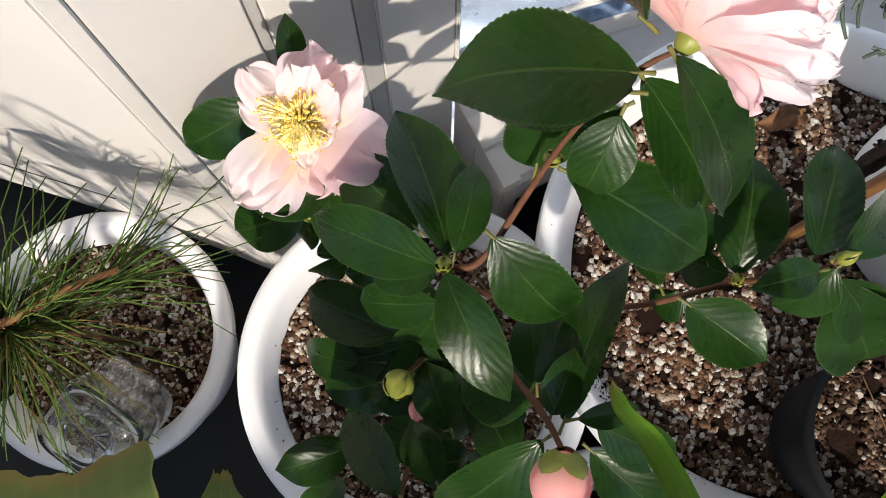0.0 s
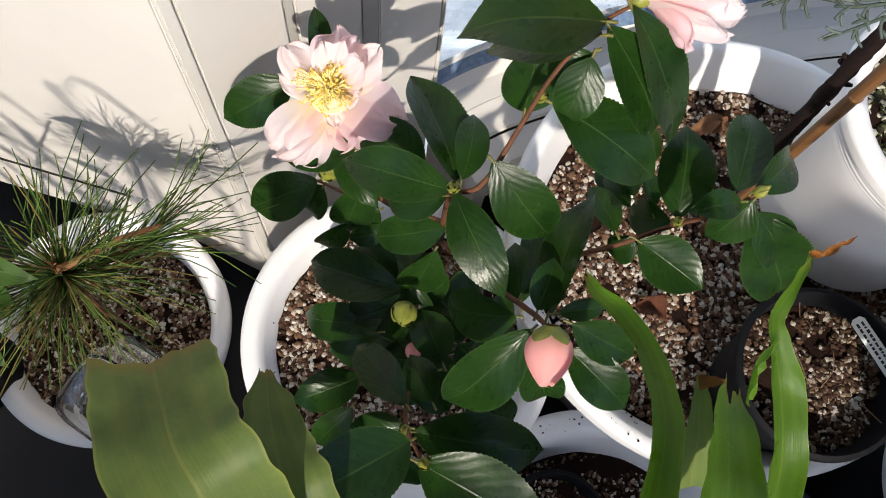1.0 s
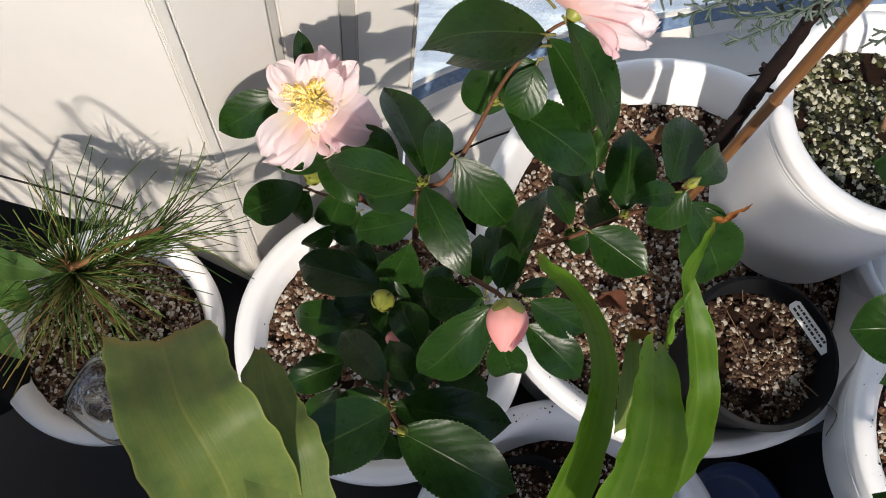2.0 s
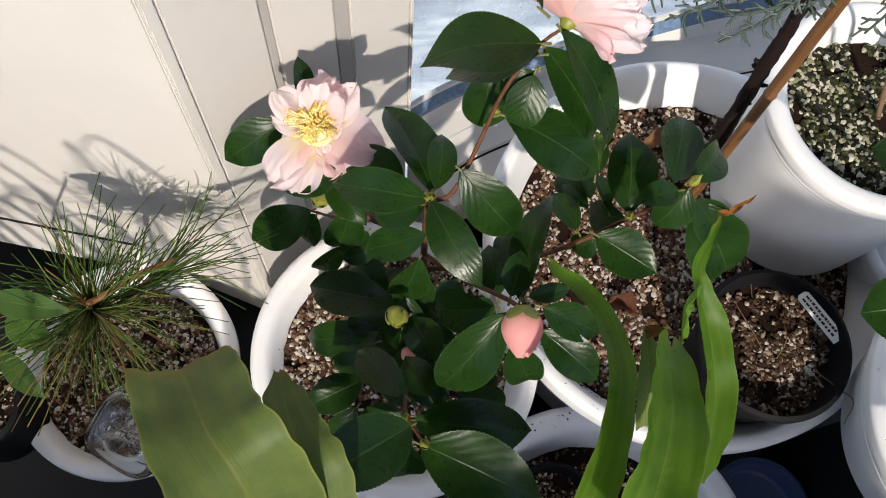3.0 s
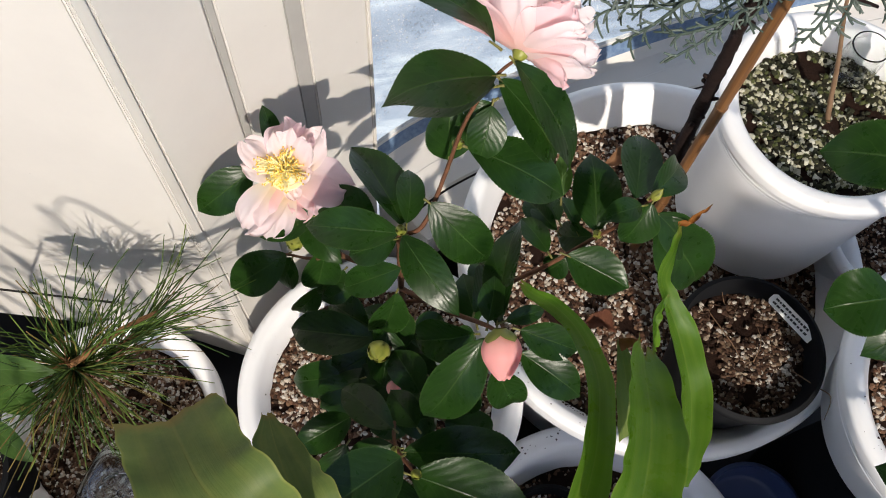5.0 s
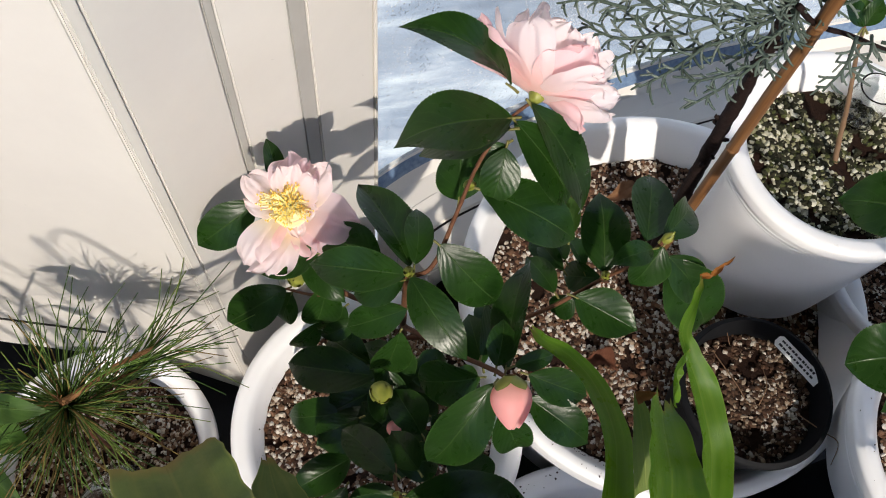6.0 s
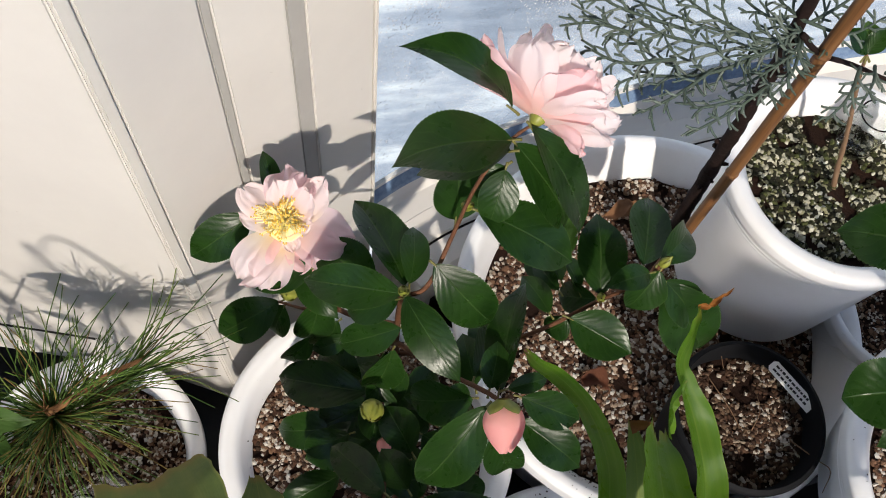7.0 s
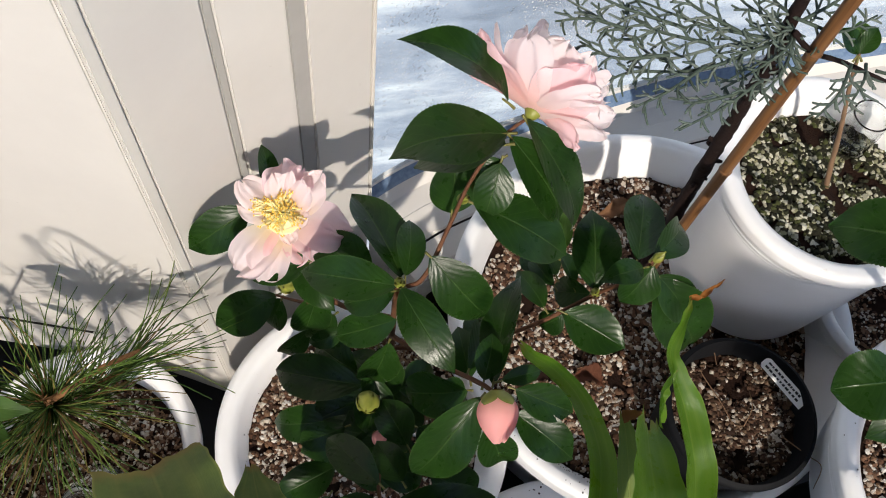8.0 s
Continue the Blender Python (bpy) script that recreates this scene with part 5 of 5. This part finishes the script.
# ---- plant tag in the black pot ----
tag = thing("plant_tag", (0.433, -0.022, 0.455), "white plastic plant tag with illegible black writing", "tag")
ta, tb = Vector((0.4195, 0.0045, 0.470)), Vector((0.4475, -0.0475, 0.466))
td, ts, tu = frame_at(tb - ta, (-0.35, -0.25, 1.0))
tl = (tb - ta).length


def tag_quad(x0, x1, y0, y1, lift):
    return [ta + td * x + ts * y + tu * lift for x, y in ((x0, y0), (x1, y0), (x1, y1), (x0, y1))]


outline = [ta + td * x + ts * y for x, y in ((0, -0.0035), (0.003, -0.0065), (tl, -0.0070), (tl, 0.0070), (0.003, 0.0065), (0, 0.0035))]
tv = outline + [p - tu * 0.0008 for p in outline]
tf = [(0, 1, 2, 3, 4, 5), (11, 10, 9, 8, 7, 6)] + [(i, i + 6, (i + 1) % 6 + 6, (i + 1) % 6) for i in range(6)]
piece("card", mesh("card", tv, tf, M_TAG, False), tag)
ink = random.Random(2)
for row, y in enumerate((-0.0038, 0.0010)):
    x = 0.005
    while x < tl - 0.008:
        w = ink.uniform(0.0018, 0.0045)
        piece("ink_bar", mesh("ink_bar", tag_quad(x, x + w, y + ink.uniform(-0.0004, 0.0004), y + 0.0024, 0.0004), [(0, 1, 2, 3)], M_INK, False), tag)
        x += w + ink.uniform(0.0008, 0.0016)

# ---- clear plastic bottle upside down in the pine pot ----
bottle = thing("plastic_bottle", (-0.292, 0.036, 0.182), "clear square plastic bottle stuck upside down in the soil", "bottle")
BASE = Vector((-0.307, -0.030, 0.300))


def bottle_shape(profile, sides=72):
    """A turned shape whose body swells to a rounded square; its foot has eight spokes."""
    v, f = lathe(profile, (0, 0), sides, False)
    out = []
    for x, y, z in v:
        r, a = math.hypot(x, y), math.atan2(y, x)
        square = 1 / (abs(math.cos(a)) ** 4 + abs(math.sin(a)) ** 4) ** 0.25
        mix = min(1.0, max(0.0, (r - 0.026) / 0.012)) * (1 if z < 0.12 else 0)
        k = 1.04 * (1 + (square - 1) * mix)
        lift = 0.0028 * max(0.0, math.cos(8 * a)) ** 3 if 0.008 < r < 0.024 and z < 0.012 else 0.0
        out.append(Vector((x * k, y * k, z - lift)))
    return out, f


bottle_profile = [(0.0010, 0.0055), (0.004, 0.0055), (0.0055, 0.008), (0.010, 0.0085), (0.021, 0.0075), (0.024, 0.004), (0.0255, 0.0015), (0.028, 0.0005), (0.036, 0.003), (0.043, 0.009), (0.045, 0.016),
                  (0.0445, 0.030), (0.045, 0.042), (0.0435, 0.046), (0.045, 0.050), (0.0435, 0.060), (0.045, 0.070), (0.042, 0.084), (0.030, 0.104), (0.018, 0.118), (0.0165, 0.128)]
foot_line, side_line = bottle_profile[:10], bottle_profile[9:]
axis = (Vector((-0.292, 0.036, 0.182)) - BASE).normalized()
bm4 = axis.to_track_quat("Z", "Y").to_matrix().to_4x4() @ Matrix.Rotation(0.5, 4, "Z")
bm4.translation = BASE
for name, line in (("foot", foot_line), ("body", side_line)):
    inside = [(max(0.0010, r - 0.0012), z + 0.0010) for r, z in reversed(line[1:] if name == "foot" else line)]
    bme = mesh(name, *bottle_shape(line + inside), M_CLEAR)
    bme.transform(bm4)
    piece(name, bme, bottle)

# ---- fine roots on the dark peat ----
for path in ([(0.356, 0.010, 0.450), (0.366, -0.030, 0.456), (0.372, -0.052, 0.455), (0.384, -0.056, 0.452)], [(0.384, -0.056, 0.452), (0.396, -0.040, 0.458), (0.402, -0.020, 0.452)], [(0.372, 0.046, 0.470), (0.377, 0.030, 0.455), (0.376, 0.012, 0.451)], [(0.420, -0.072, 0.452), (0.432, -0.096, 0.466), (0.434, -0.112, 0.482), (0.436, -0.128, 0.45)]):
    tagged(new("root", mesh("root", *tube(path, 0.0007, 0.0004, 5, 6), M_TWIG)), "thin pale dried root on dark peat", "root", "dried roots", "")

# ---- reed plant beside the frame, seen by its shadow on the white wall ----
reed = thing("reed_plant", (-0.52, -0.62, 0.0), "tall reedy plant with arching narrow leaves", "plant")
rr = random.Random(12)
for i in range(30):
    x, y = -0.42 + rr.uniform(-0.26, 0.10), -0.52 + rr.uniform(-0.08, 0.08)
    z = rr.uniform(0.84, 1.16) - max(0.0, x + 0.45) * 0.5
    lean = Vector((rr.uniform(-0.14, 0.16), rr.uniform(-0.06, 0.06), 0))
    top = Vector((x, y, z))
    w = rr.uniform(0.004, 0.012)
    piece("leaf", ribbon_mesh("leaf", [(-0.52 + rr.uniform(-0.03, 0.03), -0.62 + rr.uniform(-0.03, 0.03), 0.0), (x - lean.x * 0.8, y, z * 0.66), top, top + lean * 0.7 - Vector((0, 0, rr.uniform(0.02, 0.12)))], [0.004, w, w * 0.9, 0.001], [(0.1, -0.9, 0.3)] * 4, M_FRESH, 6, 2, 0.2, 0.0, i), reed)

# ---- glass jar in the tall pot ----
jar = thing("glass_jar", (0.553, 0.208, 0.546), "small clear glass jar on the mossy soil", "jar")
jar_profile = [(0.002, 0.545), (0.019, 0.545), (0.021, 0.549), (0.0215, 0.585), (0.019, 0.594), (0.020, 0.600), (0.018, 0.600), (0.0175, 0.594), (0.0200, 0.584), (0.0195, 0.550), (0.002, 0.5485)]
piece("shell", mesh("shell", *lathe(rounded(jar_profile), (0.553, 0.208), 40), M_CLEAR), jar)


# ---- crumbs of soil on the pots ----
def crumbs(centre, ring, turn, heights, count, seed, label):
    """Specks of soil between two radii, on a slope between two heights."""
    rng = random.Random(seed)
    bits = []
    for i in range(count):
        f = rng.random()
        r, z = ring[0] + (ring[1] - ring[0]) * f, heights[0] + (heights[1] - heights[0]) * f
        a = radians(rng.gauss((turn[0] + turn[1]) / 2, (turn[1] - turn[0]) / 4))
        size = rng.choice((0.0003, 0.0003, 0.0004, 0.0005, 0.0006, 0.0008, 0.0013))
        c = Vector((centre[0] + r * math.cos(a), centre[1] + r * math.sin(a), z + size * 0.3))
        bits.append(([c + Vector((v[0] * rng.uniform(0.6, 1.4), v[1] * rng.uniform(0.6, 1.4), v[2] * 0.6)) * size for v in ICO], ICO_FACES))
    tagged(new("soil_crumbs", mesh("soil_crumbs", *join(bits), M_SOIL, False)), label, "crumbs", "", "stuff")


crumbs((0.208, -0.236), (0.168, 0.185), (70, 150), (0.2495, 0.250), 45, 1, "dark crumbs of soil on a white rim")
crumbs((0.356, 0.106), (0.206, 0.220), (195, 235), (0.340, 0.374), 260, 2, "dark soil clinging to the inner wall of the pot")
crumbs((0.356, 0.106), (0.224, 0.238), (170, 250), (0.3845, 0.385), 22, 3, "dark crumbs of soil on a white rim")
crumbs((0.568, -0.158), (0.140, 0.154), (120, 220), (0.5495, 0.550), 14, 4, "dark crumbs of soil on a white rim")
crumbs((0.003, 0.032), (0.138, 0.146), (160, 260), (0.275, 0.296), 60, 5, "dark soil clinging to the inner wall of the pot")

# ---- dry leaves and sticks on the soil ----
M_DRY = plain("dry brown leaf", (0.10, 0.045, 0.020), (0.24, 0.13, 0.07), 90.0, 0.8, 260.0, 0.6)
M_CHIP = plain("red-brown bark chip", (0.045, 0.016, 0.009), (0.13, 0.05, 0.028), 110.0, 0.85, 260.0, 0.8)
for base, tip, width, mat, label in (((0.339, 0.256, 0.338), (0.381, 0.261, 0.346), 0.020, M_DRY, "curled dry brown leaf on the soil"), ((0.385, 0.266, 0.338), (0.355, 0.255, 0.342), 0.014, M_DRY, "curled dry brown leaf on the soil"), ((0.256, 0.054, 0.338), (0.287, 0.037, 0.344), 0.024, M_CHIP, "red-brown bark chip on the soil")):
    SEED[0] += 1
    tagged(new("dry_leaf" if mat is M_DRY else "bark_chip", leaf_mesh(base, tip, width, (0.2, -0.3, 1), 0.26, 0.9, mat, seed=SEED[0], wave=0.22, tooth=0.12, twist=0.9)), label, "debris")
for path in ([(0.047, 0.14, 0.276), (0.087, 0.09, 0.278)], [(0.077, 0.147, 0.276), (0.051, 0.106, 0.278)]):
    a, b = Vector(path[0]), Vector(path[1])
    tagged(new("stick", mesh("stick", *tube([a, a.lerp(b, 0.5) + Vector((0.002, 0.001, 0.002)), b], 0.0016, 0.0010, 6, 6, 0.1, 5), M_TWIG)), "thin dry brown stick on the soil", "stick")
